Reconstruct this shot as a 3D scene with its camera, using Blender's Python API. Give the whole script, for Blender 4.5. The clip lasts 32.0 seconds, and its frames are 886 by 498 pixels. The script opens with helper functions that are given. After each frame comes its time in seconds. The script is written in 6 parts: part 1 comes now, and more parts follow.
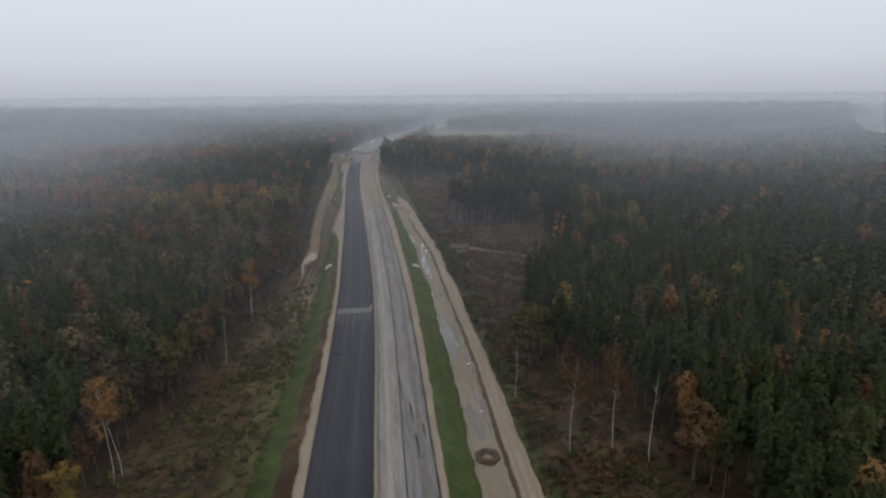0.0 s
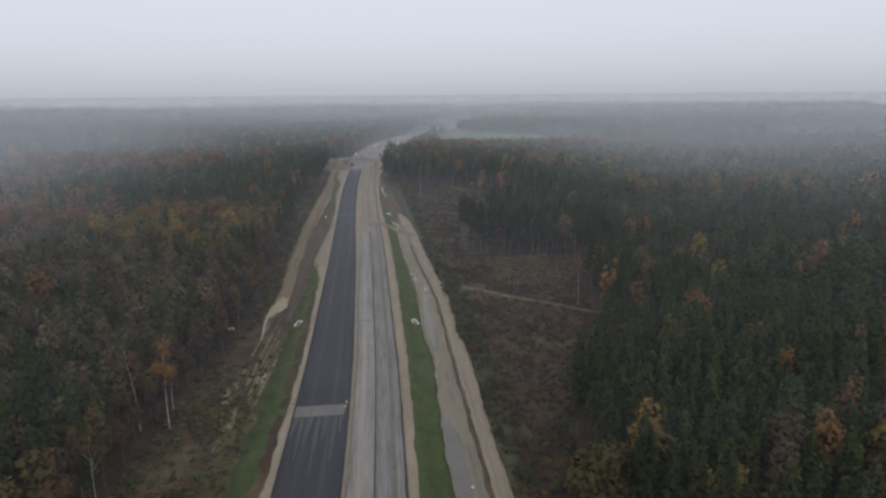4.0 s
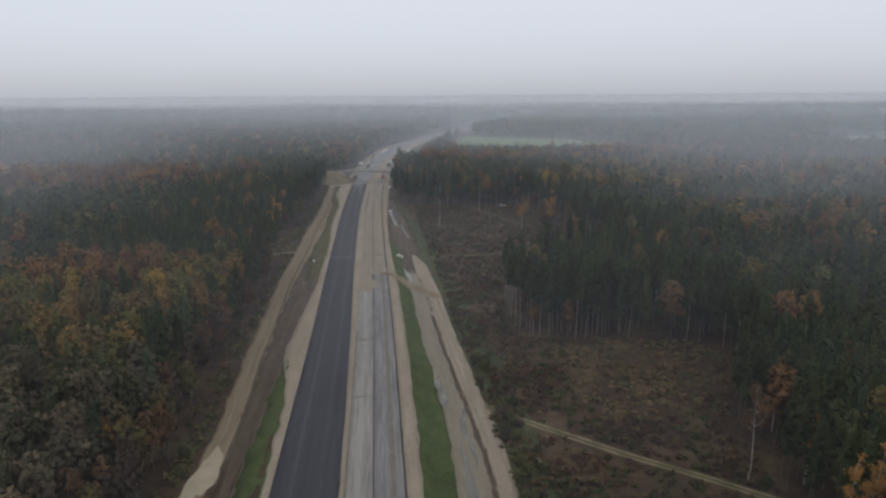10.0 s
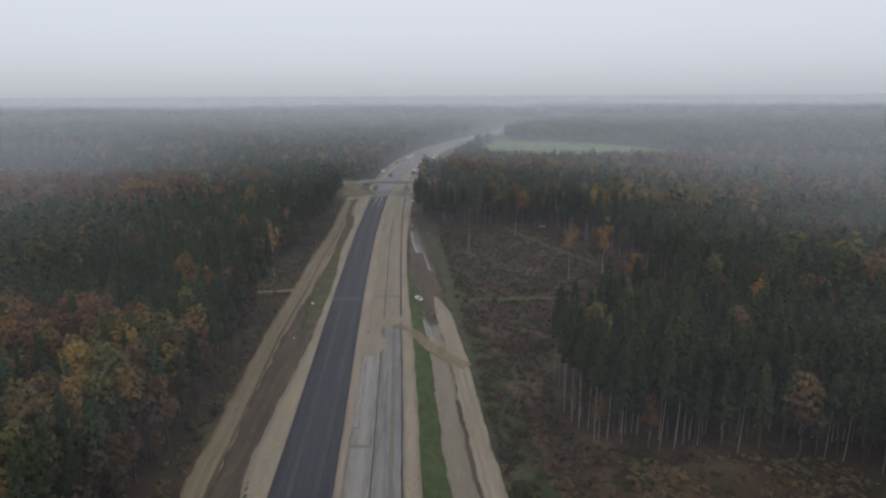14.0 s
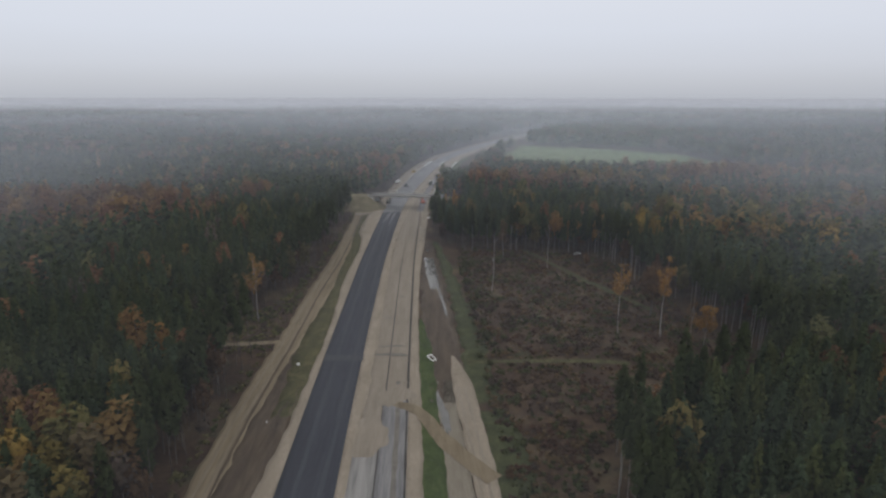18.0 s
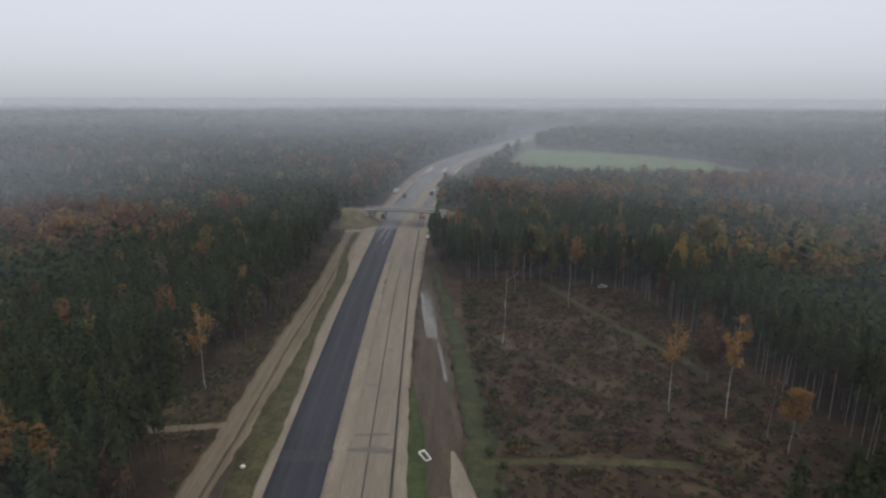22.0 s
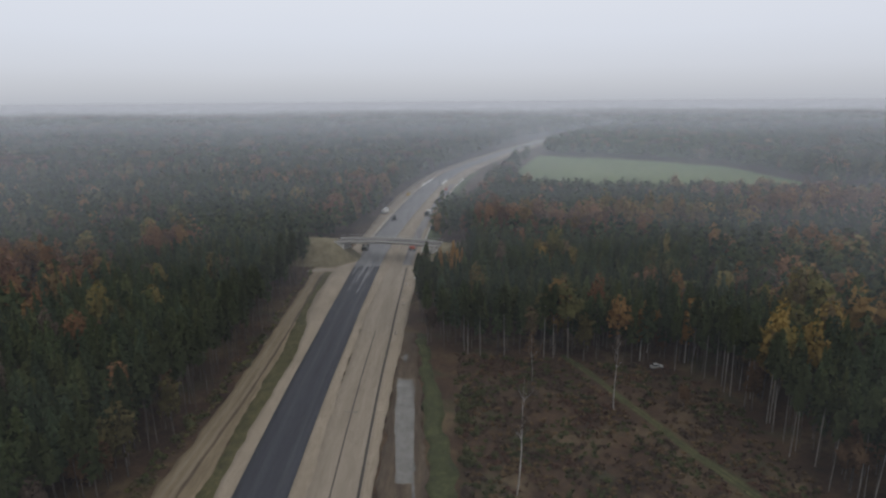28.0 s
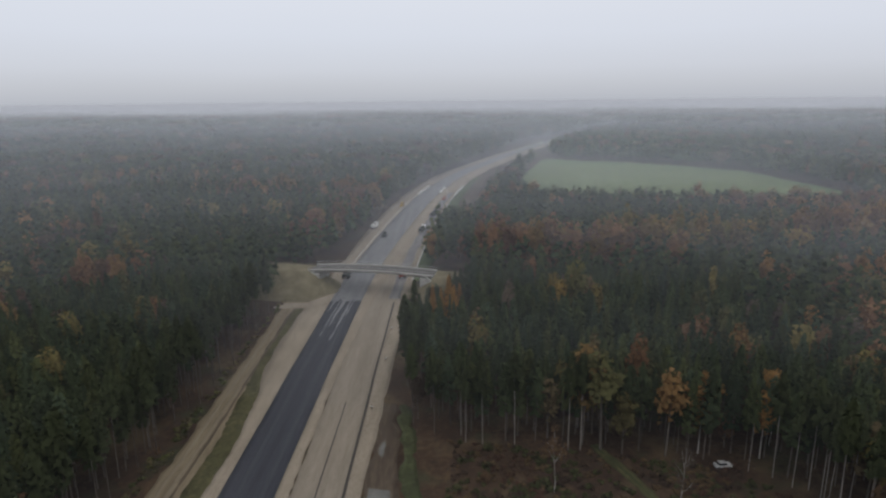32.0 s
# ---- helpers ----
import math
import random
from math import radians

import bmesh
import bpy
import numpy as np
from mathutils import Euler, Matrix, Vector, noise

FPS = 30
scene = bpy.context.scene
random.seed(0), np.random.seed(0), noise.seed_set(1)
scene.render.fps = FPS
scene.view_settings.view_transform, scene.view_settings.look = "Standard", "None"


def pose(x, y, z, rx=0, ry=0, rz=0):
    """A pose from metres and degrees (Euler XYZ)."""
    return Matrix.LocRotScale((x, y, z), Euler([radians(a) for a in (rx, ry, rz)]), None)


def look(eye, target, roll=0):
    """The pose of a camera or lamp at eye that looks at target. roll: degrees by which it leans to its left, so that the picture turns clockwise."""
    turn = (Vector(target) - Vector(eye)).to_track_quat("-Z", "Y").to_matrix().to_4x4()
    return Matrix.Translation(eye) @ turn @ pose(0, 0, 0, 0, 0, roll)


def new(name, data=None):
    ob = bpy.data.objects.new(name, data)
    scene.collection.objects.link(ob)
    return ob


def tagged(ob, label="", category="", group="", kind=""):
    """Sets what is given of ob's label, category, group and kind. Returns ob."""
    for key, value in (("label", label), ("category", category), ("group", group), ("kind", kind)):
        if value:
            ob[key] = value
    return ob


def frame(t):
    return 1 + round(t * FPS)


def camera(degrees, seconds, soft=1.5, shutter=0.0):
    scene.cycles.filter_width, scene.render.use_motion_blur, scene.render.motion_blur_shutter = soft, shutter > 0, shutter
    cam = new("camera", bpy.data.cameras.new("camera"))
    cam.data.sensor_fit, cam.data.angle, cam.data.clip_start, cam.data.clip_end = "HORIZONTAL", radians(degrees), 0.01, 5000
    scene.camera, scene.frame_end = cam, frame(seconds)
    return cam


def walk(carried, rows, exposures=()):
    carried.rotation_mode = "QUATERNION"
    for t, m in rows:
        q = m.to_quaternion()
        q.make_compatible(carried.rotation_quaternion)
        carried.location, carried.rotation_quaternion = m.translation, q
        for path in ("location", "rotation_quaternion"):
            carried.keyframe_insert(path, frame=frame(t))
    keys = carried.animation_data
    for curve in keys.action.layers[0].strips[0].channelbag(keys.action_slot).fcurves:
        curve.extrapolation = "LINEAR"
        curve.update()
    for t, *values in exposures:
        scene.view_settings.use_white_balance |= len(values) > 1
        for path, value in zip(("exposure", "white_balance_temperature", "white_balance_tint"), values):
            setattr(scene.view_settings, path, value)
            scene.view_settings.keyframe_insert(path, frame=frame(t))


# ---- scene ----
cam = camera(72.2, 32.0, soft=2.4)
METRES, EYE, TILT, LEAN, TURN = 425.0, 68.0, 0.0, 0.0, -7.3
ROWS = [
    (0.0, 0.0, 0.0, 0.0, -0.12, -14.28, 0.46),
    (0.5, 0.0011, 0.0188, -0.0, -0.1, -14.27, 0.45),
    (1.0, 0.0023, 0.0377, -0.0001, -0.11, -14.26, 0.48),
    (1.5, 0.0031, 0.0567, -0.0001, 0.07, -14.25, 0.46),
    (2.0, 0.0033, 0.0759, -0.0, 0.34, -14.28, 0.45),
    (2.5, 0.0033, 0.0954, -0.0002, 0.46, -14.26, 0.48),
    (3.0, 0.0028, 0.115, -0.0003, 0.54, -14.27, 0.47),
    (3.5, 0.0021, 0.1344, -0.0003, 0.69, -14.3, 0.45),
    (5.5, -0.0039, 0.2115, -0.0015, 1.04, -14.22, 0.45),
    (6.0, -0.0058, 0.2303, -0.0015, 1.1, -14.24, 0.47),
    (6.5, -0.0075, 0.2487, -0.0016, 1.2, -14.23, 0.49),
    (7.0, -0.0096, 0.2672, -0.0013, 1.31, -14.24, 0.47),
    (7.5, -0.0118, 0.2858, -0.0013, 1.38, -14.25, 0.46),
    (8.0, -0.014, 0.3045, -0.0011, 1.45, -14.26, 0.45),
    (8.5, -0.0165, 0.3232, -0.0011, 1.48, -14.27, 0.43),
    (9.0, -0.0187, 0.3422, -0.0011, 1.56, -14.26, 0.42),
    (9.5, -0.0215, 0.3609, -0.001, 1.61, -14.28, 0.43),
    (10.0, -0.0243, 0.3799, -0.001, 1.65, -14.27, 0.37),
    (10.5, -0.0264, 0.3987, -0.001, 1.58, -14.26, 0.42),
    (11.0, -0.0279, 0.4169, -0.0003, 0.72, -14.3, 0.42),
    (11.5, -0.0287, 0.4338, -0.0004, 1.12, -14.26, 0.4),
    (12.0, -0.0287, 0.4493, 0.0002, 1.49, -14.28, 0.37),
    (12.5, -0.0283, 0.4639, 0.0007, 2.2, -14.27, 0.4),
    (13.0, -0.0284, 0.4777, 0.0012, 2.89, -14.26, 0.34),
    (13.5, -0.0284, 0.4909, 0.0017, 3.65, -14.23, 0.31),
    (14.0, -0.0292, 0.5042, 0.002, 4.41, -14.21, 0.27),
    (14.5, -0.0297, 0.5169, 0.0024, 5.03, -14.17, 0.26),
    (16.5, -0.0355, 0.5707, 0.0045, 5.91, -14.06, -0.01),
    (17.0, -0.0367, 0.5841, 0.005, 6.06, -14.06, -0.02),
    (17.5, -0.0376, 0.5974, 0.0058, 6.16, -14.06, -0.02),
    (18.0, -0.039, 0.6103, 0.0062, 6.23, -14.05, -0.03),
    (18.5, -0.0401, 0.6239, 0.0069, 6.32, -14.06, -0.05),
    (19.0, -0.0412, 0.6374, 0.0072, 6.41, -14.04, -0.05),
    (19.5, -0.0426, 0.6506, 0.0079, 6.42, -14.07, -0.07),
    (20.0, -0.0437, 0.6645, 0.0083, 6.49, -14.07, -0.07),
    (20.5, -0.0447, 0.6777, 0.0087, 6.52, -14.07, -0.08),
    (21.0, -0.0457, 0.6913, 0.009, 6.57, -14.07, -0.09),
    (21.5, -0.0467, 0.7047, 0.0094, 6.59, -14.06, -0.13),
    (22.0, -0.0475, 0.7174, 0.0097, 6.64, -14.08, -0.13),
    (22.5, -0.0483, 0.7313, 0.0099, 6.67, -14.08, -0.13),
    (23.0, -0.0492, 0.7451, 0.0102, 6.69, -14.07, -0.15),
    (23.5, -0.05, 0.7588, 0.0106, 6.73, -14.07, -0.13),
    (24.0, -0.0507, 0.7726, 0.0108, 6.76, -14.08, -0.14),
    (24.5, -0.0513, 0.7864, 0.0112, 6.8, -14.07, -0.15),
    (25.0, -0.0519, 0.8001, 0.0114, 6.86, -14.07, -0.19),
    (25.5, -0.0526, 0.8139, 0.0118, 6.91, -14.06, -0.18),
    (27.5, -0.0528, 0.874, 0.0093, 7.13, -13.81, 0.45),
    (28.0, -0.0537, 0.8876, 0.0095, 7.15, -13.81, 0.44),
    (28.5, -0.0544, 0.9014, 0.0097, 7.16, -13.8, 0.5),
    (29.0, -0.0554, 0.9151, 0.0098, 7.15, -13.82, 0.51),
    (29.5, -0.0562, 0.9286, 0.01, 7.17, -13.8, 0.49),
    (30.0, -0.0573, 0.9421, 0.01, 7.19, -13.8, 0.5),
    (30.5, -0.0583, 0.9559, 0.0101, 7.2, -13.81, 0.5),
    (31.0, -0.0592, 0.9693, 0.0104, 7.23, -13.83, 0.51),
    (31.5, -0.0602, 0.9832, 0.0106, 7.24, -13.84, 0.53),
    (32.0, -0.0611, 0.9966, 0.0109, 7.25, -13.86, 0.57),
]
walk(cam, [(t, pose(0, 0, EYE, TILT, LEAN, TURN) @ pose(METRES * x, METRES * y, METRES * z, 90 + pitch, roll, yaw)) for t, x, y, z, yaw, pitch, roll in ROWS])

# ---- world, light ----
world = bpy.data.worlds.new("overcast_sky")
scene.world = world
world.use_nodes = True
wn, wl = world.node_tree.nodes, world.node_tree.links
wn.clear()
w_out = wn.new("ShaderNodeOutputWorld")
w_bg = wn.new("ShaderNodeBackground")
w_sky = wn.new("ShaderNodeTexSky")
w_sky.sky_type = "NISHITA"
w_sky.sun_disc = False
w_sky.sun_elevation = radians(38)
w_sky.sun_rotation = radians(160)
w_dim = wn.new("ShaderNodeMix")
w_dim.data_type = "RGBA"
w_dim.blend_type = "MULTIPLY"
w_dim.inputs[0].default_value = 1.0
w_dim.inputs[7].default_value = (0.08, 0.08, 0.08, 1)
w_tc = wn.new("ShaderNodeTexCoord")
w_sep = wn.new("ShaderNodeSeparateXYZ")
w_ramp = wn.new("ShaderNodeValToRGB")
w_noise = wn.new("ShaderNodeTexNoise")
w_noise.inputs["Scale"].default_value = 5.0
w_noise.inputs["Detail"].default_value = 4.0
w_map = wn.new("ShaderNodeMapping")
w_map.inputs["Scale"].default_value = (1.0, 1.0, 5.0)
w_add = wn.new("ShaderNodeMath")
w_add.operation = "MULTIPLY_ADD"
w_add.inputs[1].default_value = 0.008
w_mix = wn.new("ShaderNodeMix")
w_mix.data_type = "RGBA"
w_mix.inputs[0].default_value = 0.92
els = w_ramp.color_ramp.elements
els[0].position, els[0].color = 0.0, (0.485, 0.508, 0.568, 1)
els[1].position, els[1].color = 1.0, (0.78, 0.775, 0.77, 1)
for p, c in ((0.025, (0.555, 0.578, 0.64, 1)), (0.05, (0.625, 0.65, 0.725, 1)), (0.10, (0.70, 0.73, 0.815, 1)), (0.18, (0.77, 0.795, 0.865, 1)), (0.32, (0.79, 0.795, 0.81, 1))):
    e = els.new(p)
    e.color = c
wl.new(w_tc.outputs["Generated"], w_sep.inputs[0])
wl.new(w_tc.outputs["Generated"], w_map.inputs[0])
wl.new(w_map.outputs[0], w_noise.inputs["Vector"])
wl.new(w_noise.outputs["Fac"], w_add.inputs[0])
wl.new(w_sep.outputs["Z"], w_add.inputs[2])
wl.new(w_add.outputs[0], w_ramp.inputs[0])
wl.new(w_sky.outputs[0], w_dim.inputs[6])
wl.new(w_dim.outputs[2], w_mix.inputs[6])
wl.new(w_ramp.outputs[0], w_mix.inputs[7])
wl.new(w_mix.outputs[2], w_bg.inputs[0])
w_bg.inputs[1].default_value = 1.0
wl.new(w_bg.outputs[0], w_out.inputs[0])

sun = new("sun", bpy.data.lights.new("sun", "SUN"))
sun.data.energy, sun.data.angle, sun.data.color = 0.5, radians(40), (1.0, 0.96, 0.9)
sun.matrix_world = look((0, 0, 300), (-60, 160, 0))
scene.cycles.transparent_max_bounces = 64

# ---- materials ----
def material(name, dark, mid, light, scale=1.0, fine=8.0, rough=0.9, bump=0.3, stretch=(1, 1, 1), metal=0.0, spec=0.3):
    """Three colours by two scales of noise in world metres, with a relief."""
    m = bpy.data.materials.new(name)
    m.use_nodes = True
    nt = m.node_tree
    n, l = nt.nodes, nt.links
    b = n["Principled BSDF"]
    b.inputs["Roughness"].default_value = rough
    b.inputs["Metallic"].default_value = metal
    b.inputs["Specular IOR Level"].default_value = spec
    geo = n.new("ShaderNodeNewGeometry")
    mp = n.new("ShaderNodeMapping")
    mp.inputs["Scale"].default_value = stretch
    l.new(geo.outputs["Position"], mp.inputs[0])
    n1, n2 = n.new("ShaderNodeTexNoise"), n.new("ShaderNodeTexNoise")
    n1.inputs["Scale"].default_value, n1.inputs["Detail"].default_value = scale, 5
    n2.inputs["Scale"].default_value, n2.inputs["Detail"].default_value = fine, 4
    l.new(mp.outputs[0], n1.inputs["Vector"])
    l.new(mp.outputs[0], n2.inputs["Vector"])
    r = n.new("ShaderNodeValToRGB")
    r.color_ramp.elements[0].position, r.color_ramp.elements[0].color = 0.3, (*dark, 1)
    r.color_ramp.elements[1].position, r.color_ramp.elements[1].color = 0.72, (*light, 1)
    e = r.color_ramp.elements.new(0.5)
    e.color = (*mid, 1)
    mixf = n.new("ShaderNodeMath")
    mixf.operation = "MULTIPLY_ADD"
    mixf.inputs[1].default_value = 0.45
    sc = n.new("ShaderNodeMath")
    sc.operation = "MULTIPLY"
    sc.inputs[1].default_value = 0.55
    l.new(n1.outputs["Fac"], sc.inputs[0])
    l.new(n2.outputs["Fac"], mixf.inputs[0])
    l.new(sc.outputs[0], mixf.inputs[2])
    l.new(mixf.outputs[0], r.inputs[0])
    l.new(r.outputs[0], b.inputs["Base Color"])
    bp = n.new("ShaderNodeBump")
    bp.inputs["Strength"].default_value, bp.inputs["Distance"].default_value = bump, 0.1
    l.new(n2.outputs["Fac"], bp.inputs["Height"])
    l.new(bp.outputs[0], b.inputs["Normal"])
    return m


def leafy(name, by_object, colour=(0.05, 0.07, 0.04)):
    """Foliage: the colour from the mesh's own leaf attribute or of the material, varied tree by tree and clump by clump."""
    m = bpy.data.materials.new(name)
    m.use_nodes = True
    n, l = m.node_tree.nodes, m.node_tree.links
    b = n["Principled BSDF"]
    b.inputs["Roughness"].default_value = 0.85
    b.inputs["Specular IOR Level"].default_value = 0.15
    if by_object:
        src = n.new("ShaderNodeRGB")
        src.outputs[0].default_value = (*colour, 1)
        rnd = n.new("ShaderNodeObjectInfo").outputs["Random"]
    else:
        src = n.new("ShaderNodeAttribute")
        src.attribute_name = "leaf"
        rnd = n.new("ShaderNodeNewGeometry").outputs["Random Per Island"]
    hsv = n.new("ShaderNodeHueSaturation")
    geo = n.new("ShaderNodeNewGeometry")
    mr = n.new("ShaderNodeMapRange")
    mr.inputs[3].default_value, mr.inputs[4].default_value = (1.0, 1.5) if by_object else (1.55, 1.78)
    l.new(rnd, mr.inputs[0])
    ns = n.new("ShaderNodeTexNoise")
    ns.inputs["Scale"].default_value, ns.inputs["Detail"].default_value = 0.7, 3
    l.new(geo.outputs["Position"], ns.inputs["Vector"])
    mr2 = n.new("ShaderNodeMapRange")
    mr2.inputs[1].default_value, mr2.inputs[2].default_value = 0.3, 0.7
    mr2.inputs[3].default_value, mr2.inputs[4].default_value = 0.85, 1.15
    l.new(ns.outputs["Fac"], mr2.inputs[0])
    mul = n.new("ShaderNodeMath")
    mul.operation = "MULTIPLY"
    l.new(mr.outputs[0], mul.inputs[0])
    l.new(mr2.outputs[0], mul.inputs[1])
    l.new(mul.outputs[0], hsv.inputs["Value"])
    l.new(src.outputs[0], hsv.inputs["Color"])
    l.new(hsv.outputs[0], b.inputs["Base Color"])
    through_, both = n.new("ShaderNodeBsdfTranslucent"), n.new("ShaderNodeMixShader")
    both.inputs[0].default_value = 0.45
    l.new(hsv.outputs[0], through_.inputs[0])
    l.new(b.outputs[0], both.inputs[1])
    l.new(through_.outputs[0], both.inputs[2])
    l.new(both.outputs[0], n["Material Output"].inputs[0])
    return m


M = {
    "ground": material("scrub_ground", (0.0156, 0.00836, 0.00464), (0.0377, 0.0207, 0.0112), (0.0826, 0.051, 0.0239), 0.09, 0.9, bump=0.8),
    "asphalt": material("fresh_asphalt", (0.018, 0.020, 0.028), (0.028, 0.031, 0.042), (0.042, 0.045, 0.057), 0.5, 5.0, 0.75, 0.1, (1.2, 0.03, 1)),
    "dust_dark": material("thin_dust_on_asphalt", (0.04, 0.041, 0.047), (0.06, 0.061, 0.067), (0.085, 0.085, 0.088), 0.4, 3.0, 0.8, 0.1, (1.3, 0.1, 1)),
    "dust_road": material("dark_bridge_sealing", (0.06, 0.058, 0.056), (0.085, 0.082, 0.078), (0.12, 0.115, 0.108), 0.4, 3.0, 0.85, 0.1),
    "asphalt_far": material("wet_grey_asphalt", (0.085, 0.088, 0.097), (0.125, 0.128, 0.138), (0.19, 0.19, 0.192), 0.3, 2.0, 0.6, 0.1, (1.2, 0.06, 1)),
    "base_grey": material("grey_base_course", (0.09, 0.089, 0.093), (0.16, 0.157, 0.161), (0.235, 0.23, 0.228), 0.5, 2.2, 0.9, 0.1, (1.3, 0.08, 1)),
    "base_pale": material("pale_milled_base", (0.115, 0.112, 0.11), (0.205, 0.199, 0.192), (0.28, 0.272, 0.262), 0.5, 2.2, 0.9, 0.1, (1.3, 0.09, 1)),
    "gravel": material("tan_gravel", (0.156, 0.133, 0.104), (0.208, 0.179, 0.144), (0.265, 0.231, 0.189), 0.3, 3.0, 0.95, 0.3, (1.0, 0.08, 1)),
    "sand": material("pale_sand", (0.173, 0.144, 0.11), (0.232, 0.197, 0.154), (0.297, 0.255, 0.204), 0.25, 2.5, 0.95, 0.4, (1, 0.3, 1)),
    "sand_bright": material("bright_sand", (0.2304, 0.2016, 0.144), (0.3024, 0.2664, 0.2016), (0.36, 0.324, 0.252), 0.3, 2.5, 0.95, 0.4),
    "track": material("sandy_track", (0.103, 0.08118, 0.0513), (0.1597, 0.1277, 0.0837), (0.2215, 0.1802, 0.1242), 0.35, 2.2, 0.95, 0.5, (1.6, 0.12, 1)),
    "mud": material("brown_mud", (0.036, 0.02548, 0.0171), (0.062, 0.04508, 0.0306), (0.105, 0.08036, 0.054), 0.3, 1.8, 0.8, 0.8, (1.4, 0.15, 1)),
    "grass": material("verge_grass", (0.021, 0.032, 0.0081), (0.0378, 0.058, 0.0135), (0.0735, 0.088, 0.027), 0.3, 1.1, 0.9, 0.8, (1, 0.7, 1)),
    "rough_grass": material("rough_grass", (0.026, 0.0252, 0.0108), (0.055, 0.0525, 0.0198), (0.115, 0.101, 0.0468), 0.2, 1.2, 0.9, 0.8),
    "bank_grass": material("bank_grass", (0.019, 0.0231, 0.009), (0.0361, 0.04305, 0.0153), (0.07125, 0.0735, 0.0297), 0.25, 1.2, 0.9, 0.8),
    "field": material("winter_crop_field", (0.088, 0.12, 0.042), (0.106, 0.142, 0.05), (0.126, 0.162, 0.064), 0.02, 0.3, 0.9, 0.2, (1, 0.2, 1)),
    "water": material("grey_puddle_water", (0.075, 0.072, 0.066), (0.10, 0.097, 0.09), (0.13, 0.127, 0.12), 0.3, 1.0, 0.2, 0.02, spec=0.5),
    "wet_sand": material("wet_grey_sand", (0.1288, 0.1109, 0.0828), (0.17, 0.1485, 0.1143), (0.2215, 0.196, 0.153), 0.25, 2.0, 0.7, 0.3, (1.3, 0.2, 1)),
    "damp": material("damp_asphalt", (0.022, 0.023, 0.029), (0.028, 0.03, 0.037), (0.036, 0.038, 0.046), 0.5, 4.0, 0.6, 0.1, (1.2, 0.1, 1)),
    "smudge": material("dark_smudge", (0.10, 0.092, 0.08), (0.14, 0.128, 0.112), (0.18, 0.165, 0.145), 0.5, 2.5, 0.9, 0.2),
    "slot": material("dark_trench", (0.03, 0.027, 0.025), (0.045, 0.04, 0.037), (0.06, 0.055, 0.05), 0.5, 3.0),
    "concrete": material("new_concrete", (0.30, 0.295, 0.28), (0.38, 0.375, 0.36), (0.46, 0.455, 0.44), 0.4, 3.0, 0.85, 0.15),
    "white_concrete": material("white_concrete", (0.55, 0.55, 0.53), (0.66, 0.66, 0.64), (0.75, 0.75, 0.73), 0.5, 3.0, 0.8, 0.1),
    "steel_grey": material("galvanised_steel", (0.3, 0.3, 0.31), (0.38, 0.38, 0.39), (0.46, 0.46, 0.47), 1.0, 6.0, 0.45, 0.05, metal=0.6),
    "pine_bark": material("pine_bark", (0.06, 0.052, 0.045), (0.115, 0.1, 0.088), (0.18, 0.16, 0.142), 0.6, 4.0, 0.9, 0.5, (1, 1, 0.3)),
    "grey_bark": material("pale_grey_bark", (0.16, 0.148, 0.135), (0.27, 0.25, 0.232), (0.38, 0.355, 0.33), 0.6, 4.0, 0.9, 0.5, (1, 1, 0.3)),
    "birch_bark": material("birch_bark", (0.16, 0.15, 0.14), (0.38, 0.36, 0.34), (0.52, 0.5, 0.48), 0.8, 3.0, 0.8, 0.2, (1, 1, 2.5)),
    "twig": leafy("bare_twigs", True, (0.078, 0.06, 0.047)),
    "needles": leafy("needles", True, (0.042, 0.052, 0.023)),
    "gold_leaf": leafy("golden_leaves", True, (0.25, 0.142, 0.05)),
    "yellow_leaf": leafy("yellow_green_leaves", True, (0.092, 0.080, 0.034)),
    "rust_leaf": leafy("rust_leaves", True, (0.104, 0.064, 0.036)),
    "woods": leafy("mixed_woodland", False),
    "woods_far": leafy("far_woodland", False),
    "tyre": material("tyre_rubber", (0.015, 0.015, 0.015), (0.022, 0.022, 0.022), (0.03, 0.03, 0.03), 2, 8),
    "glass": material("vehicle_glass", (0.02, 0.022, 0.025), (0.025, 0.028, 0.03), (0.03, 0.033, 0.036), 2, 8, 0.1, 0.0, spec=0.6),
    "paint_white": material("white_paint", (0.6, 0.6, 0.6), (0.7, 0.7, 0.7), (0.75, 0.75, 0.75), 1, 6, 0.4, 0.02),
    "paint_silver": material("silver_paint", (0.45, 0.46, 0.47), (0.55, 0.56, 0.57), (0.6, 0.61, 0.62), 1, 6, 0.35, 0.02, metal=0.4),
    "paint_dark": material("dark_green_paint", (0.02, 0.025, 0.022), (0.03, 0.035, 0.03), (0.045, 0.05, 0.045), 1, 6, 0.5, 0.02),
    "paint_red": material("red_orange_paint", (0.30, 0.06, 0.03), (0.4, 0.085, 0.045), (0.45, 0.11, 0.06), 1, 6, 0.5, 0.02),
    "paint_yellow": material("yellow_paint", (0.45, 0.28, 0.04), (0.55, 0.34, 0.05), (0.6, 0.4, 0.08), 1, 6, 0.5, 0.02),
    "wood": material("weathered_wood", (0.13, 0.10, 0.075), (0.2, 0.16, 0.12), (0.28, 0.23, 0.18), 1, 6, 0.85, 0.3),
}

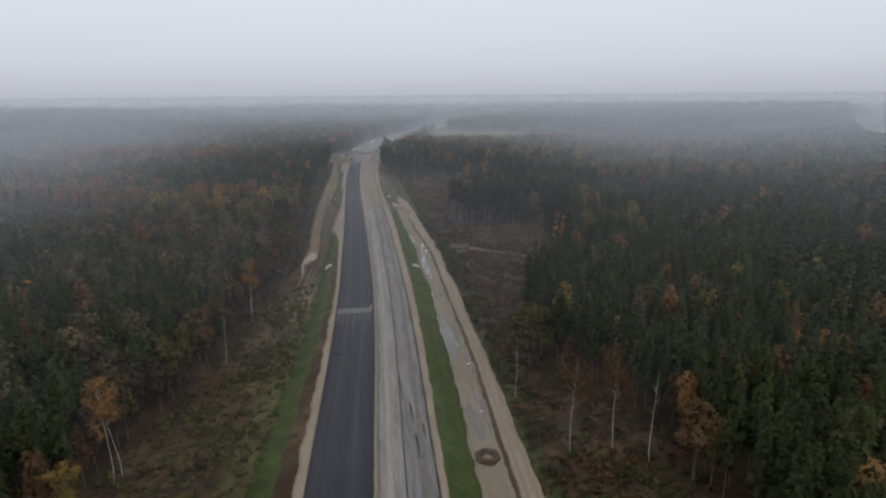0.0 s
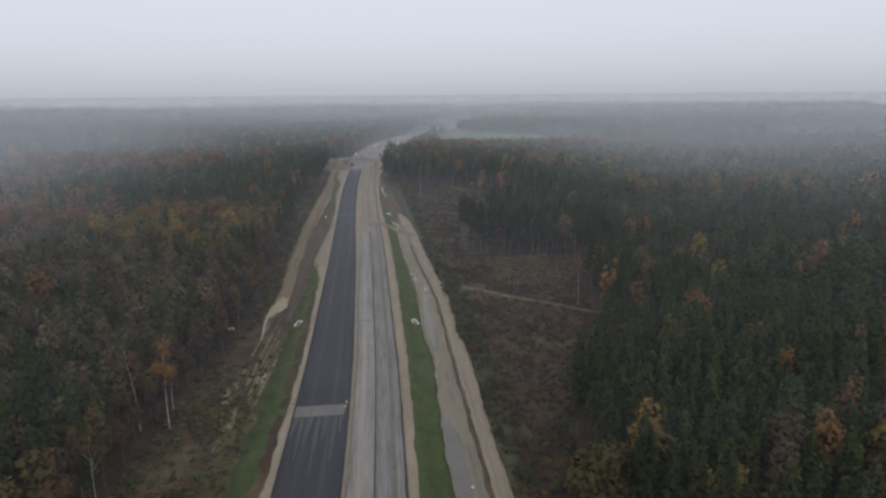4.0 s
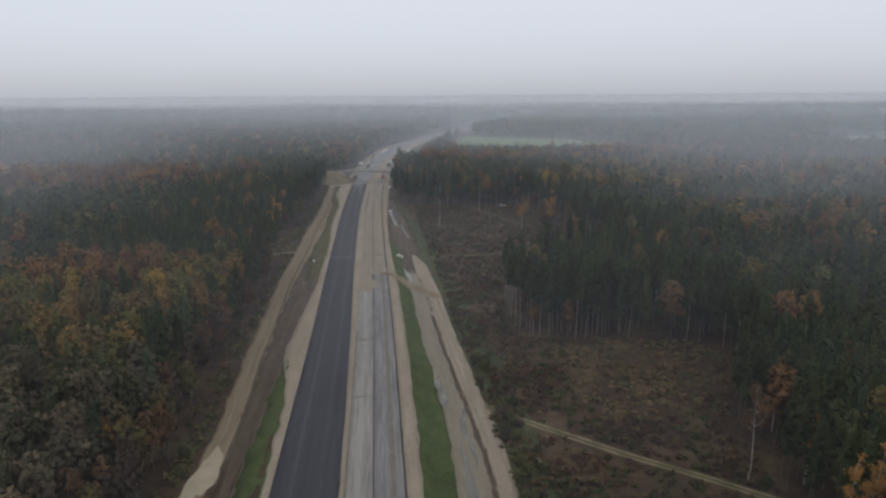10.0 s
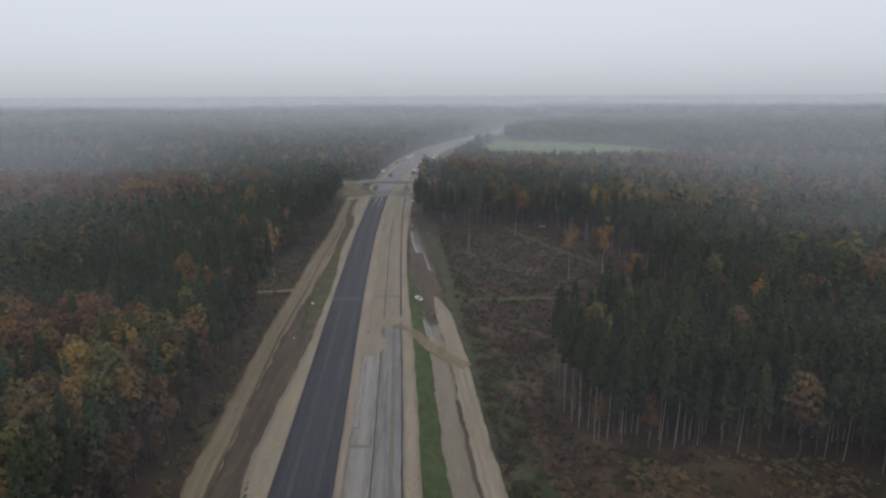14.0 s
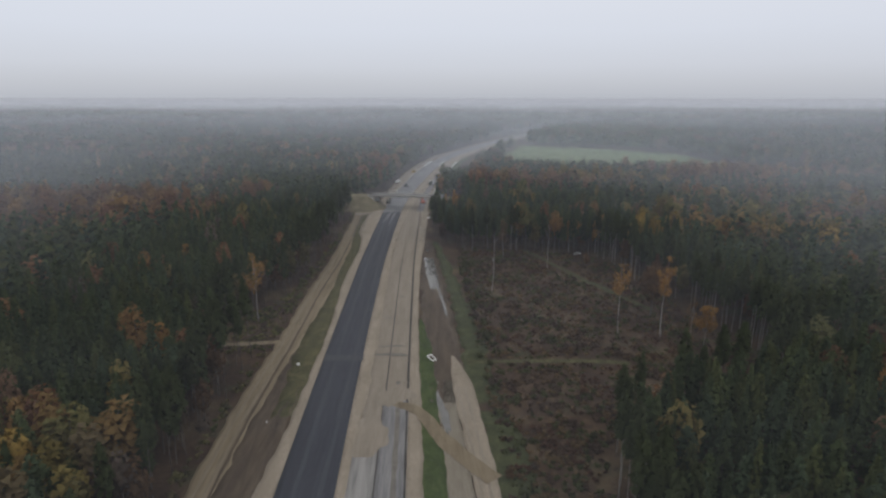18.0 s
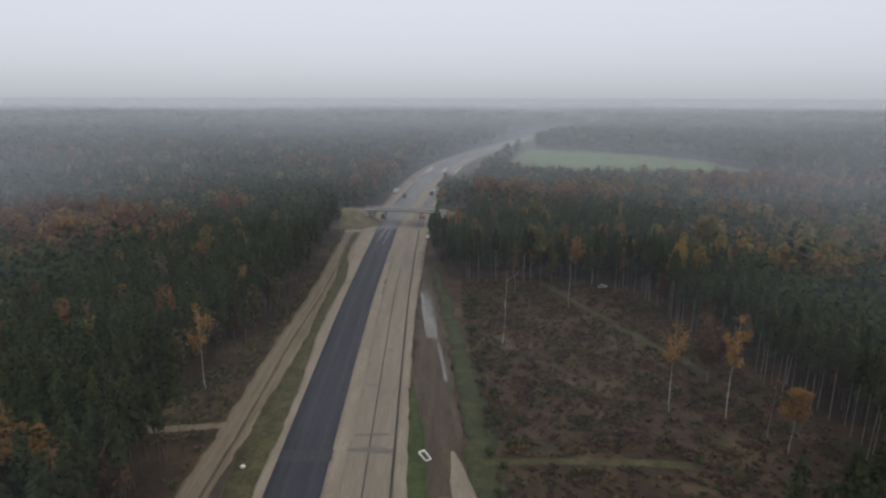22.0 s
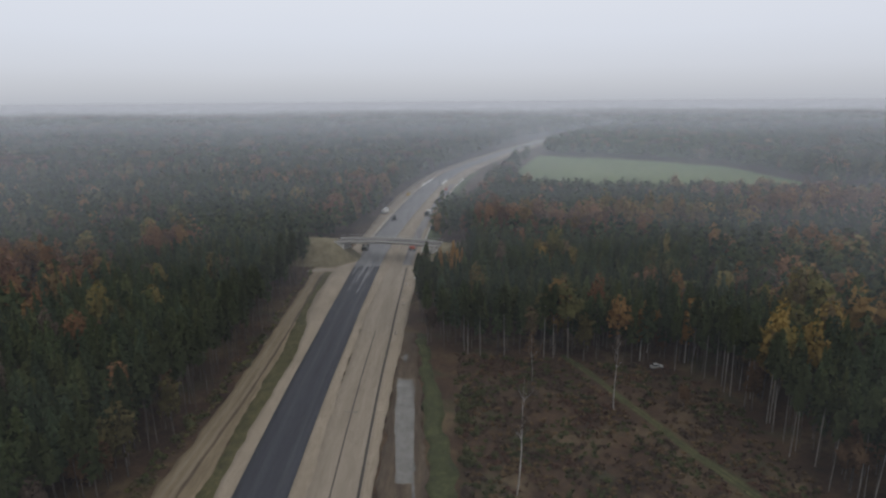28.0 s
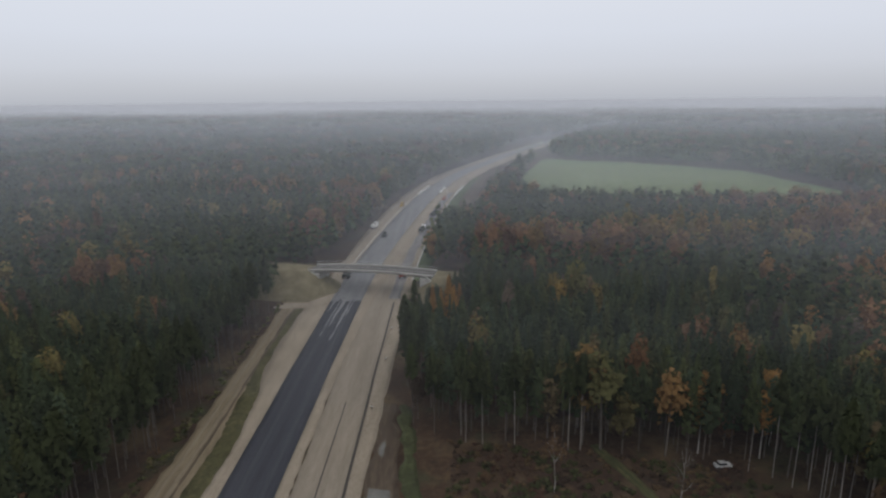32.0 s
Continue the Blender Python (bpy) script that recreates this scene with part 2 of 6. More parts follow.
gm = M["ground"].node_tree
g_b = gm.nodes["Principled BSDF"]
g_src = g_b.inputs["Base Color"].links[0].from_socket
g_geo = gm.nodes.new("ShaderNodeNewGeometry")
for g_scale, g_lo, g_hi, g_col, g_off in ((0.055, 0.50, 0.64, (0.085, 0.06, 0.033, 1), 3.0), (0.07, 0.55, 0.68, (0.034, 0.035, 0.015, 1), 41.0), (0.5, 0.56, 0.72, (0.016, 0.012, 0.009, 1), 77.0)):
    g_n, g_m, g_r, g_x = gm.nodes.new("ShaderNodeTexNoise"), gm.nodes.new("ShaderNodeMapping"), gm.nodes.new("ShaderNodeMapRange"), gm.nodes.new("ShaderNodeMix")
    g_m.inputs["Location"].default_value = (g_off, g_off * 2, 0)
    g_n.inputs["Scale"].default_value, g_n.inputs["Detail"].default_value = g_scale, 6
    g_n.inputs["Roughness"].default_value = 0.65
    g_r.inputs[1].default_value, g_r.inputs[2].default_value = g_lo, g_hi
    g_x.data_type = "RGBA"
    g_x.inputs[7].default_value = g_col
    gm.links.new(g_geo.outputs["Position"], g_m.inputs[0])
    gm.links.new(g_m.outputs[0], g_n.inputs["Vector"])
    gm.links.new(g_n.outputs["Fac"], g_r.inputs[0])
    gm.links.new(g_r.outputs[0], g_x.inputs[0])
    gm.links.new(g_src, g_x.inputs[6])
    g_src = g_x.outputs[2]
gm.links.new(g_src, g_b.inputs["Base Color"])

# see-through grey for the upright sheets that imitate haze in the air
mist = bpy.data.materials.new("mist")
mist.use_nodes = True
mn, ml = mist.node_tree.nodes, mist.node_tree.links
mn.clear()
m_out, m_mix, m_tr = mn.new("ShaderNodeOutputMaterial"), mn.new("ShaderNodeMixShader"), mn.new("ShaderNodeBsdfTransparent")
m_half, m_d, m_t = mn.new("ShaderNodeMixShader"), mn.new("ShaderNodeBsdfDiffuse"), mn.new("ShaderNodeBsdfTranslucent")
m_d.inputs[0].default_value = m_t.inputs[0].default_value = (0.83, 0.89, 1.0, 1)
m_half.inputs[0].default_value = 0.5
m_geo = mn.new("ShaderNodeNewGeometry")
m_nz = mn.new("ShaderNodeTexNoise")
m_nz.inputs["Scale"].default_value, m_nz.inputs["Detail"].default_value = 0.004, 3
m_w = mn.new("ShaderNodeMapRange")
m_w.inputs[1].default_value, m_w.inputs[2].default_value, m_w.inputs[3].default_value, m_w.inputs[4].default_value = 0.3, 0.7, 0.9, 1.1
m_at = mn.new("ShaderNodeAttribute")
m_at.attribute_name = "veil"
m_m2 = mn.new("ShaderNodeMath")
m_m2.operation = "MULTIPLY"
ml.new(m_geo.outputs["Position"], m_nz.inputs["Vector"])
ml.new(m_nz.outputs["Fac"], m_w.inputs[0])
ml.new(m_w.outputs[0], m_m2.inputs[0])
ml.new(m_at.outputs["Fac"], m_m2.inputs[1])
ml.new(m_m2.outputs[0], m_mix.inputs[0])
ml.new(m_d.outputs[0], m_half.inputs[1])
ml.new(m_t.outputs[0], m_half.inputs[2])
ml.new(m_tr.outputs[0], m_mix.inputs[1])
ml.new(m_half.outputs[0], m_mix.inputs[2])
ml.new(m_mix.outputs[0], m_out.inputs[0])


# ---- plan: the road's line, the terrain, the forest edges ----
rng = np.random.default_rng(11)
AXIS_Y = np.array([-300, -60, 60, 95, 165, 207, 262, 330, 400, 470, 524, 560, 580, 600, 625, 650, 700, 740, 811, 895, 943, 990, 1050, 1123, 1200, 1346, 1600, 2000])
AXIS_X = np.array([-17.0, -14.6, -13.4, -12.8, -11.2, -10.8, -11.3, -12.0, -13.4, -14.5, -15.1, -14.9, -14.9, -14.6, -14.4, -14.0, -11.8, -8.7, -1.9, 8.9, 17.4, 27.0, 43.5, 67.5, 94.2, 149.0, 259.0, 477.0])


def bent(y, ys, xs):
    """A smooth line through the plan's stations (cubic, with the neighbours' slopes)."""
    y, ys, xs = np.asarray(y, float), np.asarray(ys, float), np.asarray(xs, float)
    s = np.gradient(xs, ys)
    i = np.clip(np.searchsorted(ys, y) - 1, 0, len(ys) - 2)
    d = ys[i + 1] - ys[i]
    t = np.clip((y - ys[i]) / d, 0, 1)
    return (1 + 2 * t) * (1 - t) ** 2 * xs[i] + t * (1 - t) ** 2 * d * s[i] + t * t * (3 - 2 * t) * xs[i + 1] + t * t * (t - 1) * d * s[i + 1]


def axis(y):
    return bent(y, AXIS_Y, AXIS_X)


def step(a, b, v):
    t = np.clip((np.asarray(v, float) - a) / (b - a), 0, 1)
    return t * t * (3 - 2 * t)


def waves(x, y):
    """Soft unevenness, about -1 to 1."""
    return (np.sin(x * 0.071 + 1.3) * np.cos(y * 0.053 + 0.4) + np.sin(x * 0.19 + y * 0.11) * 0.5 + np.sin(y * 0.23 - x * 0.13 + 2) * 0.4) / 1.9


def height(x, y):
    """The ground: the motorway's bank level at 0, low verges beside it, soft forest land, low hills far off."""
    x, y = np.asarray(x, float), np.asarray(y, float)
    u = x - axis(y)
    drop = 1.8 - 1.2 * step(310, 410, y) - 0.4 * step(560, 640, y)
    side = step(-2.5, -8.5, u) + step(26.0, 31.5, u)
    away = step(-22, -45, u) + step(46, 75, u)
    far = step(900, 2600, np.hypot(x, y)) * (step(120, 500, np.abs(u)) + step(1700, 2400, y) * 0.5)
    hills = 16 * np.sin(x * 0.0021 + 0.8) * np.cos(y * 0.0017) + 9 * np.sin(x * 0.0047 + y * 0.003) + 9
    return -drop * side + away * waves(x, y) * 0.7 + 0.2 * far * hills


EDGE_L = ((60, 90, 105, 120, 158, 190, 215, 252, 300, 330, 367, 420, 425, 432, 438, 450, 462, 476, 520, 570, 606, 622, 636, 646, 690), (-56, -54, -52, -50, -41, -40, -36, -32, -35, -34, -33, -34, -52, -52, -48, -47, -41, -36, -34, -33, -33, -33, -33, -35, -27))
EDGE_R = ((60, 93, 112, 128, 141, 160, 180, 195, 225, 255, 270, 310, 317, 325, 336, 372, 378, 384, 390, 398, 430, 443, 465, 480, 520, 533, 543, 552, 600, 645, 690, 760, 778, 796, 900, 1065, 1190, 1260), (58, 61, 62, 54, 47, 47, 50, 60, 76, 80, 82, 104, 96, 50, 47, 52, 62, 77, 93, 107, 107, 104, 100, 97, 96, 88, 30, 19, 14.5, 17.5, 20, 30, 34, 50, 64, 112, 168, 172))
FIELDS = [[(84, 890), (96, 842), (200, 822), (296, 806), (338, 872), (325, 1030), (250, 1110), (150, 1168), (108, 1020)], [(520, 860), (560, 800), (900, 790), (1000, 1000), (740, 1070), (640, 1000)], [(310, 805), (330, 780), (420, 790), (430, 840), (350, 868)]]


def bridge_y(x):
    """The overbridge crosses the road a little askew."""
    return 651.0 - 0.216 * x


def edge_left(y):
    return np.where(y < 690, np.interp(y, *EDGE_L), axis(y) - 9.5 - 6 * step(1000, 1300, y) - 20 * (y > 1290))


def edge_right(y):
    return np.where(y < 1260, np.interp(y, *EDGE_R), axis(y) + 62)


def inside(x, y, poly):
    hit = np.zeros(np.shape(x), bool)
    for (x0, y0), (x1, y1) in zip(poly, poly[1:] + poly[:1]):
        hit ^= ((y0 > y) != (y1 > y)) & (x < (x1 - x0) * (y - y0) / (y1 - y0 + 1e-9) + x0)
    return hit


def wooded(x, y):
    ok = (x < edge_left(y) + waves(y * 2.3, x) * 1.5) | (x > edge_right(y) + waves(y * 2.1, x + 9) * 1.5)
    for f in FIELDS:
        ok &= ~inside(x, y, f)
    return ok & ~((x > -47) & (x < 34) & (np.abs(y - bridge_y(x)) < 11)) & ~((x > 10) & (x < 38) & (y > 593) & (y < 668))


# ---- mesh helpers ----
def mesh_np(name, v, f, mats, mat_index=None, attr=None, normals=None):
    """One mesh out of arrays of corners and triangles or quads."""
    me = bpy.data.meshes.new(name)
    v, f = np.asarray(v, np.float32), np.asarray(f, np.int32)
    k = f.shape[1]
    me.vertices.add(len(v))
    me.vertices.foreach_set("co", v.ravel())
    me.loops.add(f.size)
    me.loops.foreach_set("vertex_index", f.ravel())
    me.polygons.add(len(f))
    me.polygons.foreach_set("loop_start", np.arange(0, f.size, k, dtype=np.int32))
    for m in mats:
        me.materials.append(m)
    if mat_index is not None:
        me.polygons.foreach_set("material_index", np.asarray(mat_index, np.int32))
    if attr is not None:
        a = me.attributes.new("leaf", "FLOAT_COLOR", "POINT")
        a.data.foreach_set("color", np.c_[attr, np.ones(len(v))].astype(np.float32).ravel())
    me.update(calc_edges=True)
    if normals is not None:
        c = me.attributes.new("custom_normal", "FLOAT_VECTOR", "POINT")
        c.data.foreach_set("vector", np.asarray(normals, np.float32).ravel())
    return me


def part(name, bm, mat, parent, label=""):
    me = bpy.data.meshes.new(name)
    bm.to_mesh(me)
    bm.free()
    me.materials.append(mat)
    ob = new(name, me)
    ob.parent = parent
    if label:
        ob["label"] = label
    return ob


def empty(name, label, category, group="", at=(0, 0, 0), turn=0):
    ob = new(name)
    ob.empty_display_size = 0.3
    ob.matrix_basis = pose(*at, 0, 0, turn)
    return tagged(ob, label, category, group)


def box(bm, x0, x1, y0, y1, z0, z1, bevel=0.0):
    r = bmesh.ops.create_cube(bm, size=1.0)["verts"]
    for q in r:
        q.co = Vector((x0 + (q.co.x + 0.5) * (x1 - x0), y0 + (q.co.y + 0.5) * (y1 - y0), z0 + (q.co.z + 0.5) * (z1 - z0)))
    if bevel:
        es = list({e for q in r for e in q.link_edges})
        bmesh.ops.bevel(bm, geom=es, offset=bevel, segments=2, affect="EDGES", profile=0.6)
    return bm


def boxed(*a, **k):
    return box(bmesh.new(), *a, **k)


def tube(bm, points, radii, sides=7):
    rings = []
    for i, (p, r) in enumerate(zip(points, radii)):
        d = (Vector(points[min(i + 1, len(points) - 1)]) - Vector(points[max(i - 1, 0)])).normalized()
        a = d.orthogonal().normalized()
        b = d.cross(a)
        rings.append([bm.verts.new(Vector(p) + r * (a * math.cos(2 * math.pi * k / sides) + b * math.sin(2 * math.pi * k / sides))) for k in range(sides)])
    for r0, r1 in zip(rings, rings[1:]):
        for k in range(sides):
            bm.faces.new((r0[k], r0[(k + 1) % sides], r1[(k + 1) % sides], r1[k]))
    bm.faces.new(rings[-1])
    bm.faces.new(rings[0][::-1])
    return bm


def sheet(name, mat, y0, y1, left, right, lift, label, category, cols=6, dy=2.0, ragged=0.0, ragged_l=None, skirt=0.3):
    """A strip of surface along the road: left and right are offsets from the carriageway's edge, numbers or (stations, offsets)."""
    n = max(2, int((y1 - y0) / dy) + 1)
    y = np.linspace(y0, y1, n)
    lo = np.full(n, float(left)) if np.isscalar(left) else bent(y, *left)
    hi = np.full(n, float(right)) if np.isscalar(right) else bent(y, *right)
    rl = ragged if ragged_l is None else ragged_l
    lo = lo + rl * (np.sin(y * 0.61 + 1) * 0.4 + np.sin(y * 0.27) * 0.4 + rng.normal(0, 0.35, n))
    hi = hi + ragged * (np.sin(y * 0.53 + 2) * 0.4 + np.sin(y * 0.21) * 0.4 + rng.normal(0, 0.35, n))
    t = np.linspace(0, 1, cols)
    u = lo[:, None] * (1 - t) + hi[:, None] * t
    yy = np.repeat(y[:, None], cols, 1)
    x = u + axis(yy)
    z = height(x, yy) + lift
    x = np.c_[x[:, :1] - 0.05, x, x[:, -1:] + 0.05]
    yy = np.c_[yy[:, :1], yy, yy[:, -1:]]
    z = np.c_[z[:, :1] - skirt, z, z[:, -1:] - skirt]
    c = cols + 2
    v = np.stack([x, yy, z], -1).reshape(-1, 3)
    i = (np.arange(n - 1)[:, None] * c + np.arange(c - 1)).ravel()
    f = np.stack([i, i + 1, i + 1 + c, i + c], -1)
    return tagged(new(name, mesh_np(name, v, f, [mat])), label, category, kind="structure")


def lane(name, mat, points, width, lift, label, category, ragged=0.3):
    """A track along a line of plan points."""
    p = np.array(points, float)
    d = np.r_[0, np.cumsum(np.hypot(*np.diff(p, axis=0).T))]
    s = np.linspace(0, d[-1], int(d[-1] / 1.5) + 2)
    x, y = bent(s, d, p[:, 0]), bent(s, d, p[:, 1])
    tx, ty = np.gradient(x, s), np.gradient(y, s)
    k = np.hypot(tx, ty)
    w = np.interp(s, d, width) if not np.isscalar(width) else np.full(len(s), float(width))
    offs = np.linspace(-0.5, 0.5, 5)
    wob = rng.normal(0, ragged * 0.4, (len(s), 1)) * np.array([[1, 0, 0, 0, -1]])
    q = offs[None] * w[:, None] + wob
    X, Y = x[:, None] + q * (ty / k)[:, None], y[:, None] - q * (tx / k)[:, None]
    Z = height(X, Y) + lift
    v = np.stack([X, Y, Z], -1).reshape(-1, 3)
    i = (np.arange(len(s) - 1)[:, None] * 5 + np.arange(4)).ravel()
    f = np.stack([i, i + 1, i + 6, i + 5], -1)
    return tagged(new(name, mesh_np(name, v, f, [mat])), label, category, kind="structure")


def blob(name, mat, cx, cy, length, width, lift, label, category, turn=0.0, kind="structure", rim=40):
    """A flat patch with an uneven outline: a puddle, a stain, a bare spot."""
    a = np.linspace(0, 2 * np.pi, rim, endpoint=False)
    ph = rng.uniform(0, 6, 3)
    r = 1 + 0.18 * np.sin(2 * a + ph[0]) + 0.14 * np.sin(3 * a + ph[1]) + 0.08 * np.sin(7 * a + ph[2])
    c, s = math.cos(radians(turn)), math.sin(radians(turn))
    px, py = r * np.cos(a) * width / 2, r * np.sin(a) * length / 2
    rings = [np.c_[cx + k * (px * c - py * s), cy + k * (px * s + py * c)] for k in (1.0, 0.6, 0.25)]
    xy = np.concatenate(rings + [[[cx, cy]]])
    z = height(xy[:, 0], xy[:, 1]) + lift
    v = np.c_[xy, z]
    f = []
    for k in range(2):
        for i in range(rim):
            j = (i + 1) % rim
            f += [(k * rim + i, k * rim + j, (k + 1) * rim + j), (k * rim + i, (k + 1) * rim + j, (k + 1) * rim + i)]
    f += [(2 * rim + i, 2 * rim + (i + 1) % rim, 3 * rim) for i in range(rim)]
    return tagged(new(name, mesh_np(name, v, f, [mat])), label, category, kind=kind)


# ---- ground ----
gx = np.r_[-np.geomspace(4900, 64, 60), np.arange(-62, 112, 2.0), np.geomspace(113, 4900, 60)]
gy = np.r_[-np.geomspace(4900, 40, 30), np.arange(-38, 60, 4.0), np.arange(60, 720, 2.0), np.geomspace(722, 4900, 90)]
GX, GY = np.meshgrid(gx, gy)
gv = np.stack([GX, GY, height(GX, GY) - 0.04], -1).reshape(-1, 3)
gi = (np.arange(len(gy) - 1)[:, None] * len(gx) + np.arange(len(gx) - 1)).ravel()
ground = new("ground", mesh_np("ground", gv, np.stack([gi, gi + 1, gi + 1 + len(gx), gi + len(gx)], -1), [M["ground"]]))
tagged(ground, "brown forest floor and cleared scrub land", "ground", kind="structure")
for f in FIELDS:
    c = np.mean(f, 0)
    pts = np.array(f)
    n = 24
    ring = np.concatenate([np.linspace(pts[i], pts[(i + 1) % len(pts)], n, endpoint=False) for i in range(len(pts))])
    rings = [c + (ring - c) * k for k in (1, 0.8, 0.6, 0.4, 0.2)]
    xy = np.concatenate(rings)
    R = len(ring)
    fi = [(k * R + i, k * R + (i + 1) % R, (k + 1) * R + (i + 1) % R, (k + 1) * R + i) for k in range(4) for i in range(R)]
    v = np.c_[xy, height(xy[:, 0], xy[:, 1]) + 0.9]
    v = np.r_[v, [[*c, height(*c) + 0.9]]]
    fi += [(4 * R + i, 4 * R + (i + 1) % R, 5 * R, 5 * R) for i in range(R)]
    me = bpy.data.meshes.new("field")
    me.from_pydata([tuple(map(float, q)) for q in v], [], [tuple(dict.fromkeys(map(int, q))) for q in fi])
    me.materials.append(M["field"])
    tagged(new("field", me), "pale green winter crop field among woods", "field", kind="structure")

# ---- the motorway and its verges ----
ROAD_R = ((-60, 280, 345, 600, 660, 740, 1500), (11.8, 11.8, 11.1, 11.2, 11.8, 13.2, 13.2))
sheet("road", M["asphalt"], -60, 638, 0.0, ROAD_R, 0.16, "fresh dark asphalt carriageway with faint wheel streaks", "road", 8, ragged=0.0)
sheet("road_far", M["asphalt_far"], 638, 1900, 0.0, ROAD_R, 0.15, "grey wet carriageway beyond the bridge", "road", 7, dy=5)
sheet("median_strip", M["gravel"], -60, 335, ((-60, 280, 335), (11.8, 11.8, 11.2)), 13.0, 0.12, "narrow sandy strip between the carriageways", "median", 3, ragged=0.12)
sheet("median_strip_far", M["sand"], 335, 1900, ROAD_R, ((335, 420, 600, 700, 1500), (13.2, 14.2, 14.2, 19.5, 19.5)), 0.12, "tan sandy strip between the carriageways", "median", 4, ragged=0.35, ragged_l=0.0)
sheet("base_lane_pale", M["base_pale"], -60, 372, 13.0, 18.0, 0.13, "pale milled base lane with dark traces", "road", 6, ragged=0.05)
sheet("base_lane_grey", M["base_grey"], -60, 392, 18.0, 24.0, 0.15, "grey asphalt base lane", "road", 6)
sheet("gravel_carriageway", M["gravel"], 372, 1900, 13.6, 24.2, 0.11, "tan gravel carriageway not yet paved", "road", 7, dy=3, ragged=0.1)
sheet("shoulder_right", M["sand"], -60, 1900, 24.0, ((-60, 100, 146, 200, 260, 400, 440, 524, 566, 633, 700, 760, 1500), (25.4, 25.4, 25.8, 26.3, 27.0, 26.9, 26.2, 27.0, 28.0, 28.6, 28.3, 28.3, 28.3)), 0.09, "pale sandy shoulder", "verge", 4, ragged=0.25, ragged_l=0)
sheet("shoulder_left", M["sand"], -60, 1900, ((-60, 95, 175, 260, 300, 312, 350, 376, 400, 456, 482, 520, 540, 565, 582, 616, 650, 700, 740, 1500), (-2.2, -2.2, -1.6, -1.7, -3.4, -5.6, -4.6, -2.7, -2.2, -2.2, -3.6, -3.2, -3.0, -5.1, -7.8, -8.5, -7.5, -6.5, -8.0, -8.5)), 0.0, 0.09, "pale sandy shoulder beside the asphalt", "verge", 4, ragged=0.0, ragged_l=0.35)
GRASS_R = ((-60, 95, 146, 180, 214, 242, 270, 303, 336, 362, 392), (31.2, 31.4, 32.3, 32.1, 33.4, 32.6, 33.6, 33.0, 31.8, 31.8, 31.0))
sheet("grass_right", M["grass"], -60, 392, ((-60, 146, 200, 260, 392), (25.2, 25.6, 26.2, 26.9, 26.7)), GRASS_R, 0.07, "bright green sown verge grass", "grass", 6, ragged=0.35)
sheet("grass_right_end", M["grass"], 392, 447, 26.4, ((392, 425, 447), (31.0, 30.0, 27.5)), 0.07, "green verge grass beside the gravel", "grass", 4, ragged=0.4)
sheet("grass_right_far", M["grass"], 664, 1000, 28.6, ((664, 740, 860, 1000), (33, 39, 36, 34)), 0.07, "green bank grass", "grass", 3, dy=4, ragged=0.4)
sheet("grass_left", M["grass"], -60, 318, ((-60, 95, 158, 215, 262, 318), (-11.5, -11, -9.6, -8.6, -7.2, -6.0)), ((-60, 300, 318), (-0.9, -1.1, -5.0)), 0.06, "mottled green verge grass", "grass", 5, ragged=0.9)
sheet("grass_left_far", M["rough_grass"], 385, 634, ((385, 430, 480, 524, 560, 582, 634), (-7, -9.2, -7.1, -7.8, -9.1, -10.8, -12)), ((385, 456, 482, 540, 565, 582, 634), (-2.0, -2.0, -3.3, -2.8, -4.8, -7.5, -8.5)), 0.06, "olive rough grass between track and shoulder", "grass", 4, ragged=0.5)
sheet("mud_left", M["mud"], 250, 424, ((250, 280, 310, 374, 424), (-10, -10.8, -12, -12.2, -10)), ((250, 290, 310, 347, 376, 424), (-7, -6.0, -5.6, -4.6, -2.8, -5)), 0.05, "rutted brown mud strip", "mud", 5, ragged=0.6)
DIRT = ((254, 262, 284, 310, 345, 380, 430, 480, 524, 560, 582, 616, 648), (-16.0, -15.9, -15.6, -16.8, -17.2, -17.3, -16.0, -15.6, -14.2, -14.8, -15.4, -16.2, -16.8))
DIRT_R = ((254, 262, 284, 310, 374, 430, 480, 524, 540, 560, 582, 616, 648), (-14.6, -12.2, -11.2, -11.6, -11.6, -9.0, -6.9, -7.6, -7.4, -8.9, -10.6, -12.2, -11.5))
sheet("dirt_track_left", M["track"], 254, 648, DIRT, DIRT_R, 0.08, "sandy haul track with tyre ruts", "track", 8, ragged=0.45)
TRACK_L = ((-60, 95, 145, 213, 269, 300, 335, 361, 387, 404, 419), (38.0, 38.4, 39.2, 39.2, 40.3, 38.9, 37.6, 36.9, 35.8, 35.0, 35.6))
sheet("sand_bank_right", M["wet_sand"], -60, 404, (GRASS_R[0], tuple(np.array(GRASS_R[1]) - 0.3)), TRACK_L, 0.05, "bare sandy strip beside the haul track", "track", 6, ragged=0.4, ragged_l=0.6)
sheet("track_right", M["sand"], -60, 419, TRACK_L, ((-60, 95, 145, 178, 213, 240, 272, 300, 335, 361, 387, 407, 419), (42.6, 42.4, 42.7, 42.4, 43.4, 43.5, 44.4, 43.2, 42.0, 41.7, 40.9, 39.3, 36.4)), 0.09, "sandy haul track with tyre ruts", "track", 8, ragged=0.25)
sheet("mud_right", M["mud"], 392, 560, ((392, 447, 560), (29, 27.4, 27.5)), ((392, 420, 470, 520, 560), (38, 38.5, 37, 34.5, 31)), 0.05, "brown muddy strip with standing water", "mud", 6, ragged=0.7)
sheet("bank_right", M["bank_grass"], 392, 560, ((392, 420, 470, 520, 560), (38, 38.8, 37.5, 35, 31.5)), ((392, 420, 470, 520, 560), (46, 46, 43, 39, 34)), 0.05, "rough green bank", "grass", 4, ragged=0.9)
